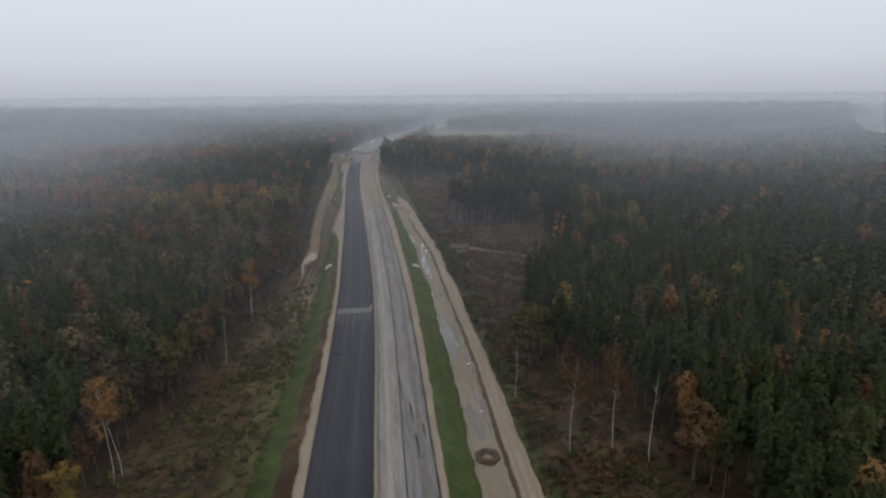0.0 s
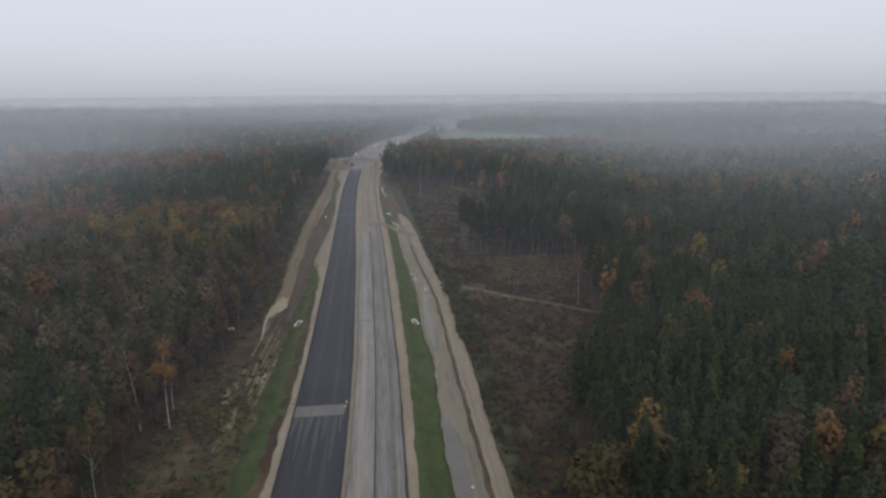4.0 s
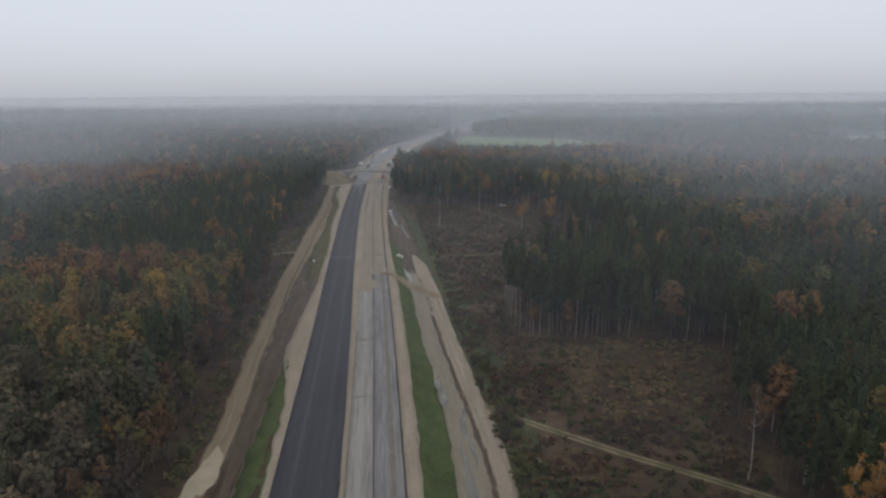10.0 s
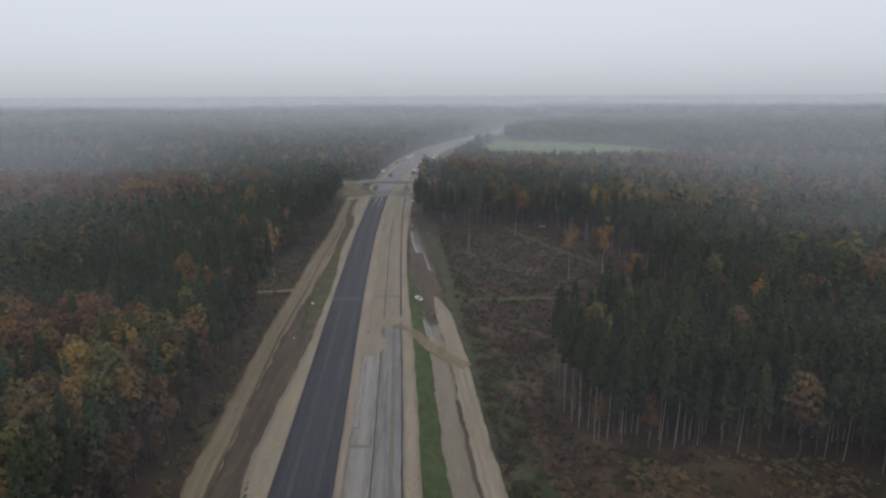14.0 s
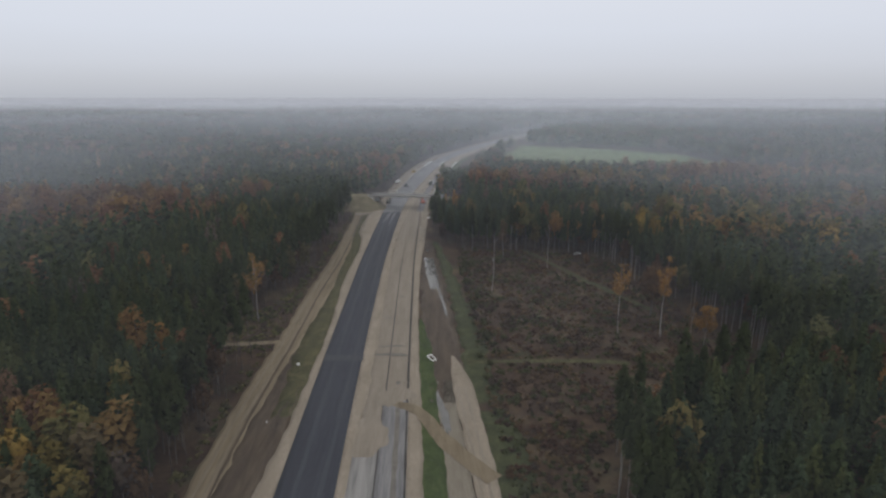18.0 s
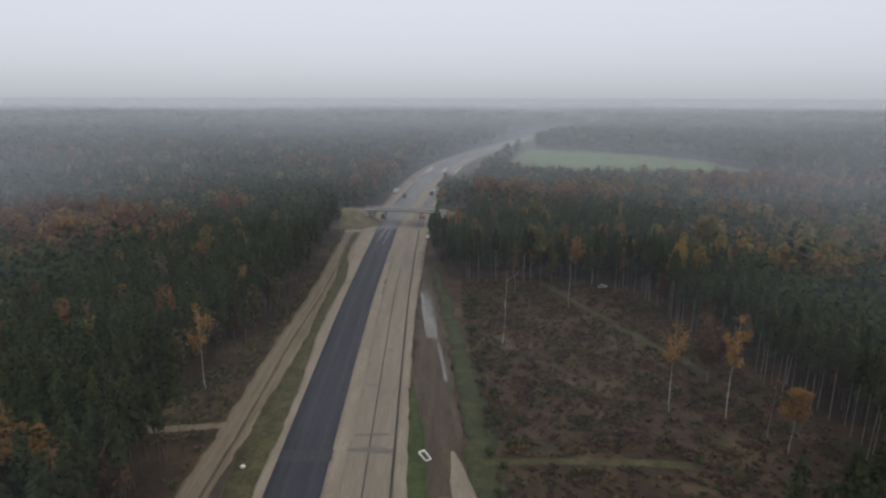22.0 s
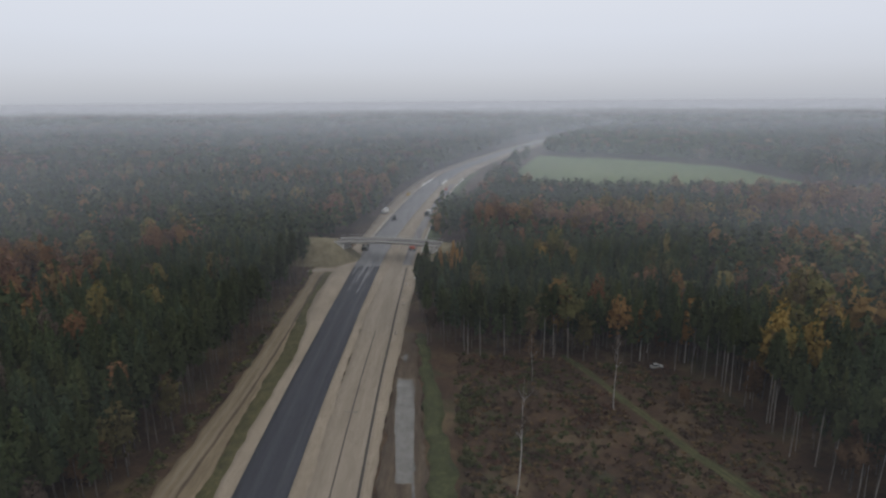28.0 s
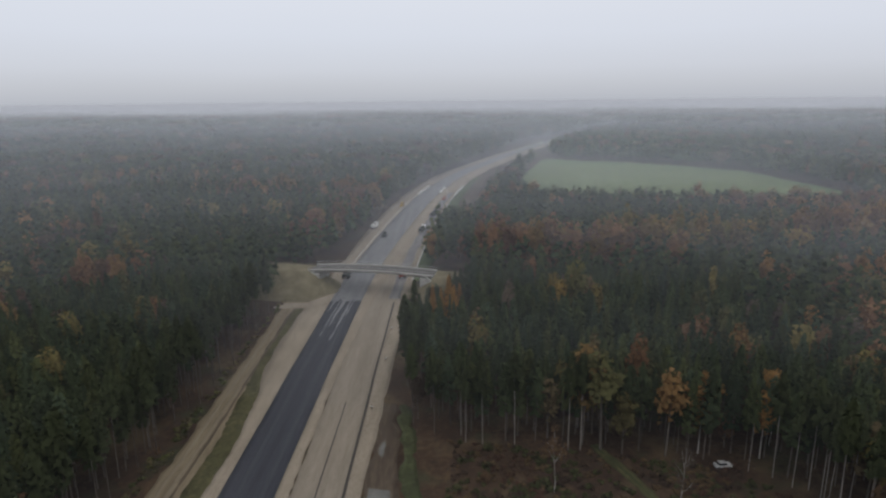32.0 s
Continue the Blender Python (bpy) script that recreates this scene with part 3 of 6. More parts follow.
sheet("scrub_right", M["bank_grass"], -60, 388, ((-60, 95, 388), (42.4, 42.6, 40.5)), ((-60, 160, 220, 300, 388), (45, 47, 50, 52, 48)), 0.04, "rough grass and scrub beside the track", "grass", 4, ragged=1.2)
sheet("earth_ridge", M["mud"], 78, 345, (TRACK_L[0], tuple(np.array(TRACK_L[1]) - 0.95)), (TRACK_L[0], tuple(np.array(TRACK_L[1]) - 0.15)), 0.16, "low dark ridge of earth beside the haul track", "earth", 3, dy=1.0, ragged=0.28)
sheet("scrub_left", M["rough_grass"], -60, 240, ((-60, 95, 160, 240), (-19, -18, -15, -12)), ((-60, 95, 158, 215, 240), (-8.8, -8.3, -7.3, -6.2, -6.4)), 0.04, "rough olive grass below the motorway bank", "grass", 5, ragged=1.3)
lane("gutter_path", M["sand"], [(-23.5, 84), (-22.4, 96), (-21.0, 110), (-19.6, 128)], [1.1, 0.9, 0.7, 0.4], 0.12, "narrow pale sandy gully in the verge", "track")
lane("verge_trace", M["track"], [(-20, 126), (-18.4, 150), (-17.0, 172), (-16.4, 190)], [0.5, 0.8, 0.7, 0.4], 0.11, "faint sandy trace in the verge", "track")
lane("ramp", M["track"], [(7.6, 390.5), (12.5, 387.5), (18.2, 377), (24.3, 367.5), (28.5, 362)], [2.6, 3.6, 3.8, 4.2, 4.0], 0.20, "sandy ramp from the haul track up to the gravel", "track")
FOREST_TRACK = [(31.5, 286.5), (36, 282), (51, 268), (64, 258), (76, 249), (96, 236)]
lane("forest_track", M["rough_grass"], FOREST_TRACK, 2.4, 0.06, "grassy forest track with two sandy wheel ruts", "track")
for off in (-0.65, 0.65):
    lane("wheel_rut", M["track"], [(px_ + 0.63 * off, py_ + 0.77 * off) for px_, py_ in FOREST_TRACK], [0.7, 0.5, 0.55, 0.4, 0.5, 0.4], 0.09, "narrow sandy wheel rut of a forest track", "track", 0.2)
lane("clearing_track", M["rough_grass"], [(26, 415), (45, 415), (71, 413)], 2.4, 0.06, "grass track across the clearing", "track")
CLEARING_PATH = [(60, 541), (63.8, 531), (73.1, 504.5), (79.1, 487.5), (83.4, 476.6), (92, 455)]
lane("clearing_path", M["bank_grass"], CLEARING_PATH, 2.3, 0.06, "grass path along the wood with two pale wheel ruts", "track")
for off in (-0.6, 0.6):
    lane("wheel_rut", M["rough_grass"], [(px_ + 0.93 * off, py_ + 0.36 * off) for px_, py_ in CLEARING_PATH], [0.3, 0.45, 0.5, 0.4, 0.5, 0.4], 0.09, "pale wheel rut of a grass path", "track", 0.2)
lane("side_track", M["track"], [(-52, 427), (-40, 428.5), (-29, 430)], 2.6, 0.10, "short sandy side track", "track")
lane("field_track", M["sand_bright"], [(-26.4, 262), (-27.3, 253), (-26.7, 244), (-26, 236)], [2.4, 1.1, 0.7, 0.35], 0.13, "thin pale sandy trail", "track", 0.15)
for k in range(11):
    ru, r0, r1 = -17.2 + 0.78 * k + rng.uniform(-0.2, 0.2), 172 + rng.uniform(0, 30), 226 + rng.uniform(0, 26)
    rx0, rx1 = float(axis(r0)) + ru - 0.6, float(axis(r1)) + ru + 1.4
    lane("haul_rut", M["track"] if k % 3 else M["mud"], [(rx0, r0), ((rx0 + rx1) / 2 + rng.uniform(-0.5, 0.5), (r0 + r1) / 2), (rx1, r1)], [0.2, rng.uniform(0.35, 0.7), 0.25], 0.1 + 0.004 * k, "old rut of site vehicles in the rough verge", "rut", 0.3)
sheet("drain_slot", M["slot"], 402, 636, 23.5, 23.95, 0.18, "dark open drain trench along the carriageway", "trench", 2, skirt=0.05)
sheet("lane_joint", M["slot"], 392, 560, 18.3, 18.5, 0.16, "dark joint line in the gravel", "trench", 2, skirt=0.05)
sheet("lane_seam", M["slot"], -60, 392, 18.0, 18.16, 0.18, "dark seam between the base lanes", "trench", 2, skirt=0.05)

# ---- trees ----
def sprays(P, N, S, r, lean=0.45, slim=1.0):
    """Small three-cornered leaf sprays at places P that face about N, of sizes S; their shading follows the crown's round form."""
    n = len(P)
    N = N / np.linalg.norm(N, axis=1, keepdims=True)
    G = N + r.normal(0, lean, (n, 3))
    G /= np.linalg.norm(G, axis=1, keepdims=True)
    A = np.cross(G, r.normal(size=(n, 3)))
    A /= np.linalg.norm(A, axis=1, keepdims=True)
    B = np.cross(G, A)
    V = np.empty((n, 3, 3))
    for k, turn in enumerate((0.0, 2.1, 4.2)):
        q = turn + r.uniform(-0.45, 0.45, (n, 1))
        V[:, k] = P + S[:, None] * r.uniform(0.75, 1.25, (n, 1)) * (A * np.cos(q) + B * np.sin(q) * slim)
    return V.reshape(-1, 3), np.repeat(N, 3, 0)


def stem_np(sides, r0, r1, top):
    a = 2 * math.pi * np.arange(sides) / sides
    ring = np.stack([np.cos(a), np.sin(a), a * 0], -1)
    v = np.concatenate([ring * r0, ring * r1 + (0, 0, top)])
    k = np.arange(sides)
    j = (k + 1) % sides
    return v, np.concatenate([np.stack([k, j, j + sides], -1), np.stack([k, j + sides, k + sides], -1)]), np.concatenate([ring, ring])


def crowned(sides, r0, r1, top, V, N):
    """Stem and crown in one: corners, triangles, which triangles are leaf, normals."""
    f = np.arange(len(V)).reshape(-1, 3)
    leaf = np.ones(len(f), int)
    if sides:
        sv, sf, sn = stem_np(sides, r0, r1, top)
        return np.concatenate([sv, V]), np.concatenate([sf, f + len(sv)]), np.r_[np.zeros(len(sf), int), leaf], np.concatenate([sn, N])
    return V, f, leaf, N


def conifer_np(n, size, sides, low=0.42, seed=0, point=0.6, girth=0.046, tall=8.5):
    """A conifer of height 1 and reach 1 with n needle sprays on boughs round the stem; tall: its height in reaches."""
    r = np.random.default_rng(seed)
    boughs = max(6, n // 5)
    k = np.arange(n) % boughs
    q = ((np.arange(boughs) + 0.5) / boughs) ** 0.8
    ang = 2.4 * np.arange(boughs) + r.normal(0, 0.35, boughs)
    reach = np.minimum((1.02 - q) ** point, 0.45 + 2.2 * q) * r.uniform(0.68, 1.15, boughs)
    out = 1 - 0.75 * r.random(n) ** 1.6
    a = ang[k] + r.normal(0, 0.22, n) / (0.4 + out)
    R = reach[k] * out
    z = low + (1.0 - low) * q[k] - 0.05 * (1 - low) * out + r.normal(0, 0.012, n)
    P = np.stack([R * np.cos(a), R * np.sin(a), z * tall], -1)
    N = np.stack([0.75 * np.cos(a), 0.75 * np.sin(a), 0.55 + 0.75 * q[k]], -1)
    V, N = sprays(P, N, size * (1.15 - 0.55 * q[k]) * r.uniform(0.7, 1.25, n), r)
    V[:, 2] = np.minimum(V[:, 2] / tall, 1.04)
    return crowned(sides, girth, girth * 0.5, 0.85, V, N)


def broadleaf_np(n, size, sides, low=0.4, seed=0, tall=1.0, lobes_n=5, girth=0.06, slender=4.5, thin=0.0):
    """A broad-leaved tree of height 1 and reach 1: n leaf sprays on uneven lobes; slender: its height in reaches."""
    r = np.random.default_rng(seed)
    mid, half = (low + 1) / 2, (1 - low) / 2
    m = lobes_n + 3
    a = 2.4 * np.arange(m) + r.normal(0, 0.4, m)
    d = np.where(np.arange(m) < 3, 0.12, r.uniform(0.35, 0.62, m))
    C = np.stack([d * np.cos(a), d * np.sin(a), (mid + half * np.where(np.arange(m) < 3, (0.45, -0.1, 0.1)[0] - 0.45 * np.arange(m), r.uniform(-0.6, 0.4, m))) * slender], -1)
    w = np.where(np.arange(m) < 3, 0.62, r.uniform(0.34, 0.52, m))
    k = r.choice(m, n, p=w ** 2 / (w ** 2).sum())
    D = r.normal(size=(n, 3))
    D /= np.linalg.norm(D, axis=1, keepdims=True)
    D[:, 2] = np.where(r.random(n) < 0.7, np.abs(D[:, 2]), D[:, 2])
    rad = w[k] * (1 - (0.35 + thin) * r.random(n) ** 1.5)
    P = C[k] + D * rad[:, None] * np.array((1, 1, min(1.6, half * slender / 0.95) * tall))
    N = 0.7 * D + 0.35 * (P - (0, 0, mid * slender)) / np.array((1, 1, half * slender)) + (0, 0, 0.45)
    V, N = sprays(P, N, size * r.uniform(0.6, 1.3, n), r, 0.5)
    V[:, 2] = np.clip(V[:, 2] / slender, low * 0.6, 1.05)
    return crowned(sides, girth, girth * 0.35, mid + 0.2, V, N)


def plant(name, protos, X, Y, H, W, C, label, category="forest", leaf_mat="woods"):
    """Many trees as one joined mesh of woodland: places, heights, reaches and leaf colours."""
    Z = height(X, Y) - 0.1
    pick = rng.integers(0, len(protos), len(X))
    rot = rng.uniform(0, 6.28, len(X))
    VV, FF, MM, CC, NN, base = [], [], [], [], [], 0
    for k, (v, f, leaf, nrm) in enumerate(protos):
        s = np.where(pick == k)[0]
        if not len(s):
            continue
        c, si = np.cos(rot[s])[:, None], np.sin(rot[s])[:, None]
        lean = rng.normal(0, 0.02, (len(s), 2))
        h = H[s][:, None] * v[None, :, 2]
        x = X[s][:, None] + W[s][:, None] * (v[None, :, 0] * c - v[None, :, 1] * si) + lean[:, :1] * h
        y = Y[s][:, None] + W[s][:, None] * (v[None, :, 0] * si + v[None, :, 1] * c) + lean[:, 1:] * h
        VV.append(np.stack([x, y, Z[s][:, None] + h], -1).reshape(-1, 3))
        FF.append((f[None] + (np.arange(len(s)) * len(v))[:, None, None] + base).reshape(-1, 3))
        MM.append(np.tile(1 - leaf, len(s)))
        CC.append(np.repeat(C[s], len(v), 0))
        NN.append(np.stack([nrm[None, :, 0] * c - nrm[None, :, 1] * si, nrm[None, :, 0] * si + nrm[None, :, 1] * c, np.repeat(nrm[None, :, 2], len(s), 0)], -1).reshape(-1, 3))
        base += len(s) * len(v)
    ob = new(name, mesh_np(name, np.concatenate(VV), np.concatenate(FF), [M[leaf_mat], M["pine_bark"]], np.concatenate(MM), np.concatenate(CC), np.concatenate(NN)))
    return tagged(ob, label, category, kind="stuff")


def scatter(x0, x1, y0, y1, gap):
    nx, ny = int((x1 - x0) / gap), int((y1 - y0) / gap)
    gxx, gyy = np.meshgrid(np.arange(nx), np.arange(ny))
    x = x0 + (gxx + 0.5 * (gyy % 2) + rng.uniform(-0.42, 0.42, gxx.shape)) * gap
    y = y0 + (gyy + rng.uniform(-0.42, 0.42, gyy.shape)) * gap
    return x.ravel(), y.ravel()


# where broad-leaved trees stand thicker: x, y, reach across, reach along, share, kind of leaf
RUSTY_LEAF, OLIVE_LEAF, BARE_TWIG, MIXED_LEAF = range(4)
GROVES = [
    (-75, 205, 42, 26, 0.7, BARE_TWIG), (-62, 135, 22, 34, 0.35, BARE_TWIG), (-95, 274, 52, 26, 0.95, BARE_TWIG), (-52, 258, 26, 38, 0.95, BARE_TWIG), (-55, 288, 20, 14, 0.7, OLIVE_LEAF), (-66, 318, 40, 14, 0.6, OLIVE_LEAF),
    (-50, 345, 17, 15, 0.75, OLIVE_LEAF), (-80, 356, 30, 20, 0.95, RUSTY_LEAF), (-95, 335, 24, 16, 0.85, OLIVE_LEAF), (-150, 362, 46, 26, 0.85, RUSTY_LEAF), (-215, 385, 60, 34, 0.8, RUSTY_LEAF), (-150, 300, 50, 34, 0.7, BARE_TWIG), (-190, 250, 60, 40, 0.55, BARE_TWIG), (-260, 470, 70, 34, 0.35, MIXED_LEAF), (-160, 420, 50, 22, 0.25, MIXED_LEAF),
    (-148, 574, 50, 36, 0.97, RUSTY_LEAF), (-205, 570, 46, 36, 0.95, RUSTY_LEAF), (-88, 620, 10, 8, 0.9, RUSTY_LEAF), (-255, 600, 50, 34, 0.8, RUSTY_LEAF), 
    (-160, 700, 70, 25, 0.15, MIXED_LEAF), (-30, 712, 26, 14, 0.55, RUSTY_LEAF), (-50, 745, 30, 12, 0.5, OLIVE_LEAF), (-75, 828, 40, 18, 0.55, RUSTY_LEAF), (-22, 792, 18, 22, 0.6, RUSTY_LEAF), (-110, 860, 40, 20, 0.5, RUSTY_LEAF), (-420, 920, 160, 40, 0.4, RUSTY_LEAF), (-220, 890, 80, 60, 0.2, MIXED_LEAF),
    (70, 664, 66, 16, 0.9, RUSTY_LEAF), (140, 684, 60, 20, 0.75, OLIVE_LEAF), (215, 692, 50, 26, 0.85, RUSTY_LEAF), (290, 725, 60, 34, 0.9, RUSTY_LEAF), (70, 600, 12, 8, 0.8, OLIVE_LEAF), (28, 604, 6, 5, 0.9, OLIVE_LEAF), (57, 540, 8, 10, 0.85, OLIVE_LEAF),
    (165, 520, 36, 24, 0.55, OLIVE_LEAF), (185, 560, 50, 30, 0.5, MIXED_LEAF), (125, 532, 12, 16, 0.75, OLIVE_LEAF), (106, 512, 8, 8, 0.8, OLIVE_LEAF), (212, 613, 50, 30, 0.4, MIXED_LEAF), (167, 447, 30, 20, 0.4, MIXED_LEAF),
    (205, 410, 50, 40, 0.3, MIXED_LEAF), (250, 400, 60, 40, 0.3, MIXED_LEAF), (300, 560, 120, 60, 0.35, MIXED_LEAF), (45, 141, 12, 18, 0.6, OLIVE_LEAF), (42, 112, 10, 16, 0.5, BARE_TWIG), (110, 128, 12, 10, 0.5, OLIVE_LEAF), (98, 564, 12, 12, 0.4, MIXED_LEAF), (269, 800, 80, 40, 0.6, RUSTY_LEAF), (84, 458, 14, 8, 0.5, RUSTY_LEAF)]
LEAVES = {
    RUSTY_LEAF: np.array([(0.118, 0.066, 0.034), (0.100, 0.060, 0.036), (0.140, 0.085, 0.036), (0.084, 0.056, 0.038), (0.096, 0.054, 0.036), (0.112, 0.078, 0.036)]),
    OLIVE_LEAF: np.array([(0.115, 0.092, 0.032), (0.085, 0.078, 0.030), (0.15, 0.105, 0.034), (0.07, 0.068, 0.030), (0.13, 0.085, 0.034), (0.085, 0.066, 0.036)]),
    BARE_TWIG: np.array([(0.068, 0.060, 0.042), (0.054, 0.050, 0.034), (0.080, 0.068, 0.045), (0.052, 0.053, 0.030), (0.086, 0.070, 0.044), (0.064, 0.050, 0.036)]),
    MIXED_LEAF: np.array([(0.14, 0.085, 0.036), (0.10, 0.064, 0.038), (0.075, 0.060, 0.045), (0.11, 0.092, 0.036), (0.07, 0.07, 0.032), (0.12, 0.068, 0.036)])}
GREENS = np.array([(0.038, 0.050, 0.023), (0.045, 0.056, 0.024), (0.033, 0.044, 0.023), (0.050, 0.058, 0.024), (0.037, 0.051, 0.029)])


def leafshare(x, y):
    """The share of broad-leaved trees at a place, and their kind of leaf."""
    p = np.full(np.shape(x), 0.028) + 0.07 * step(650, 1100, y)
    kind = np.full(np.shape(x), MIXED_LEAF)
    for gx_, gy_, rx, ry, s, k in GROVES:
        g = s * np.exp(-(((x - gx_) / rx) ** 2 + ((y - gy_) / ry) ** 2) ** 1.5)
        kind = np.where(g > np.maximum(p, 0.12), k, kind)
        p = np.maximum(p, g)
    return np.clip(p + 0.06 * np.clip(waves(x * 0.6, y * 0.6), 0, 1), 0, 0.95), kind


CON_NEAR = [conifer_np(400, 0.23, 4, lo, sd, pt) for sd, lo, pt in ((1, 0.34, 0.75), (2, 0.40, 0.55), (3, 0.46, 0.45), (4, 0.36, 0.65))]
CON_MID = [conifer_np(46, 0.55, 0, 0.42, sd, pt, tall=6.5) for sd, pt in ((5, 0.7), (6, 0.5), (7, 0.6))]
CON_SIDE = [conifer_np(115, 0.36, 0, 0.42, sd, pt, tall=6.5) for sd, pt in ((25, 0.75), (26, 0.5), (27, 0.6))]
CON_FAR = [conifer_np(18, 0.95, 0, 0.5, sd, pt, tall=4.0) for sd, pt in ((8, 0.6), (9, 0.5))]
CON_DISTANT = [conifer_np(10, 1.2, 0, 0.4, 18, 0.5, tall=1.6)]
BRO_NEAR = [broadleaf_np(430, 0.165, 4, lo, sd, lobes_n=8) for sd, lo in ((1, 0.34), (2, 0.3), (3, 0.4), (4, 0.36))]
BRO_MID = [broadleaf_np(160, 0.215, 0, 0.4, sd, lobes_n=7, slender=3.6) for sd in (5, 6, 7)]
BRO_FAR = [broadleaf_np(20, 0.75, 0, 0.5, sd, slender=2.6) for sd in (8, 9)]
BRO_DISTANT = [broadleaf_np(10, 1.1, 0, 0.45, 19, slender=1.4)]


def forest(x, y, con, bro, wide, tall, tag, leaf_mat="woods"):
    ok = wooded(x, y)
    x, y = x[ok], y[ok]
    n = len(x)
    share, kind = leafshare(x, y)
    b = rng.random(n) < share
    low_wood = 1 - 0.27 * ((x > 30) & (x < 330) & (y > 695) & (y < 1000))
    hc = rng.normal(20.0, 2.0, n).clip(13, 25) * (0.93 + 0.1 * waves(x * 0.35, y * 0.35))
    hb = np.where(kind == BARE_TWIG, rng.normal(17.5, 2.2, n), rng.normal(18.5, 2.5, n) * np.where((share > 0.6) & (y > 500), 1.2, 1.0)).clip(10, 27)
    wc = rng.normal(2.45, 0.4, n).clip(1.4, 3.3)
    wb = rng.normal(3.5, 0.7, n).clip(1.9, 5.2)
    for sel, protos, h, w, name, label in (
            (~b, con, hc, wc, "conifer_forest_" + tag, "dense dark green pine and spruce forest"),
            (b, bro, hb, wb, "autumn_trees_" + tag, "rust, olive and bare brown autumn trees among the pines")):
        m = int(sel.sum())
        if m > 2:
            i = rng.integers(0, 6, m)
            col = GREENS[i % 5] if protos is con else np.array([LEAVES[k_][i_] for k_, i_ in zip(kind[sel], i)])
            # haze painted into the far autumn colours: muted towards dark brown
            if protos is bro and tag not in ("near", "side", "middle"):
                col = col * 0.55 + np.array((0.058, 0.044, 0.032)) * 0.4
            plant(name, protos, x[sel], y[sel], (h * tall * low_wood)[sel], w[sel] * wide, col * rng.uniform(0.78, 1.25, (m, 1)), label, leaf_mat=leaf_mat)


def reach_of_view(x, y, extra=35):
    return np.abs(x - 12) < 0.8 * y + extra


x, y = scatter(-130, 160, 55, 720, 3.9)
near_zone = (x > -100) & (x < 125) & (y < 630)
s = near_zone & reach_of_view(x, y, 12)
edge_gap = np.minimum(np.abs(x - edge_left(y)), np.abs(x - edge_right(y)))
is_edge = s & (edge_gap < 5.5) & (y < 640) & wooded(x, y)
edge_x, edge_y = x[is_edge], y[is_edge]
forest(x[s & ~is_edge], y[s & ~is_edge], CON_NEAR, BRO_NEAR, 1.0, 1.0, "near")
x, y = scatter(-430, 520, 90, 960, 5.6)
s = reach_of_view(x, y) & ~((x > -100) & (x < 125) & (y < 630))
side_zone = s & (np.abs(x - 10) < 240) & (y < 460)
forest(x[side_zone], y[side_zone], CON_SIDE, BRO_MID, 1.3, 1.0, "side")
s &= ~side_zone
forest(x[s], y[s], CON_MID, BRO_MID, 1.35, 1.0, "middle", "woods_far")
x, y = scatter(-1150, 1250, 250, 1650, 9.5)
s = reach_of_view(x, y, 60) & ~((x > -430) & (x < 520) & (y < 960))
forest(x[s], y[s], CON_FAR, BRO_FAR, 2.3, 1.0, "far", "woods_far")
x, y = scatter(-3000, 3000, 1300, 3900, 30)
s = reach_of_view(x, y, 100) & ~((x > -1150) & (x < 1250) & (y < 1650))
forest(x[s], y[s], CON_DISTANT, BRO_DISTANT, 8.0, 0.95, "distant", "woods_far")
x, y = scatter(-700, 700, -120, 700, 13)
s = ~reach_of_view(x, y, 30)
forest(x[s], y[s], CON_FAR, BRO_FAR, 3.2, 1.0, "aside", "woods_far")


def tree_meshes(np_tree, h, w, bark, leaf, name):
    v, f, lf, nrm = np_tree
    v = v * np.array((w, w, h))
    out = []
    for k, mat, nm in ((0, bark, "trunk"), (1, leaf, "crown")):
        fs = f[lf == k]
        used, inv = np.unique(fs, return_inverse=True)
        out.append(mesh_np(nm, v[used], inv.reshape(-1, 3), [mat], normals=nrm[used]))
    return out


def tree_thing(name, meshes, x, y, label, category, group, scale=1.0, turn=0.0, lean=(0, 0)):
    ob = new(name)
    ob.empty_display_size = 0.5
    ob.matrix_basis = pose(x, y, float(height(x, y)) - 0.15, lean[0], lean[1], turn) @ Matrix.Diagonal((scale, scale, scale, 1))
    tagged(ob, label, category, group)
    for me, nm in zip(meshes, ("trunk", "crown")):
        c = new(nm, me)
        c.parent = ob
    return ob


PINES = [tree_meshes(conifer_np(420, 0.27, 7, lo, 20 + i, 0.5), 21.5, wd, M["pine_bark"], M["needles"], "pine") for i, (lo, wd) in enumerate(((0.60, 2.0), (0.62, 2.2), (0.56, 1.9), (0.64, 2.3), (0.36, 2.2)))]
SHRUBBY = [tree_meshes(broadleaf_np(420, 0.19, 6, 0.3, 30 + i, lobes_n=9), hh, wd, M["pine_bark"], M[lf], "tree") for i, (hh, wd, lf) in enumerate(((15, 2.6, "rust_leaf"), (13, 2.4, "twig"), (16, 3.2, "yellow_leaf"), (11, 2.2, "rust_leaf")))]
PALE_PINES = [tree_meshes(conifer_np(420, 0.27, 7, lo, 70 + i, 0.5), 21.5, wd, M["grey_bark"], M["needles"], "pine") for i, (lo, wd) in enumerate(((0.60, 2.0), (0.62, 2.2), (0.56, 1.9), (0.64, 2.2)))]
order = rng.permutation(len(edge_x))
shown = 0
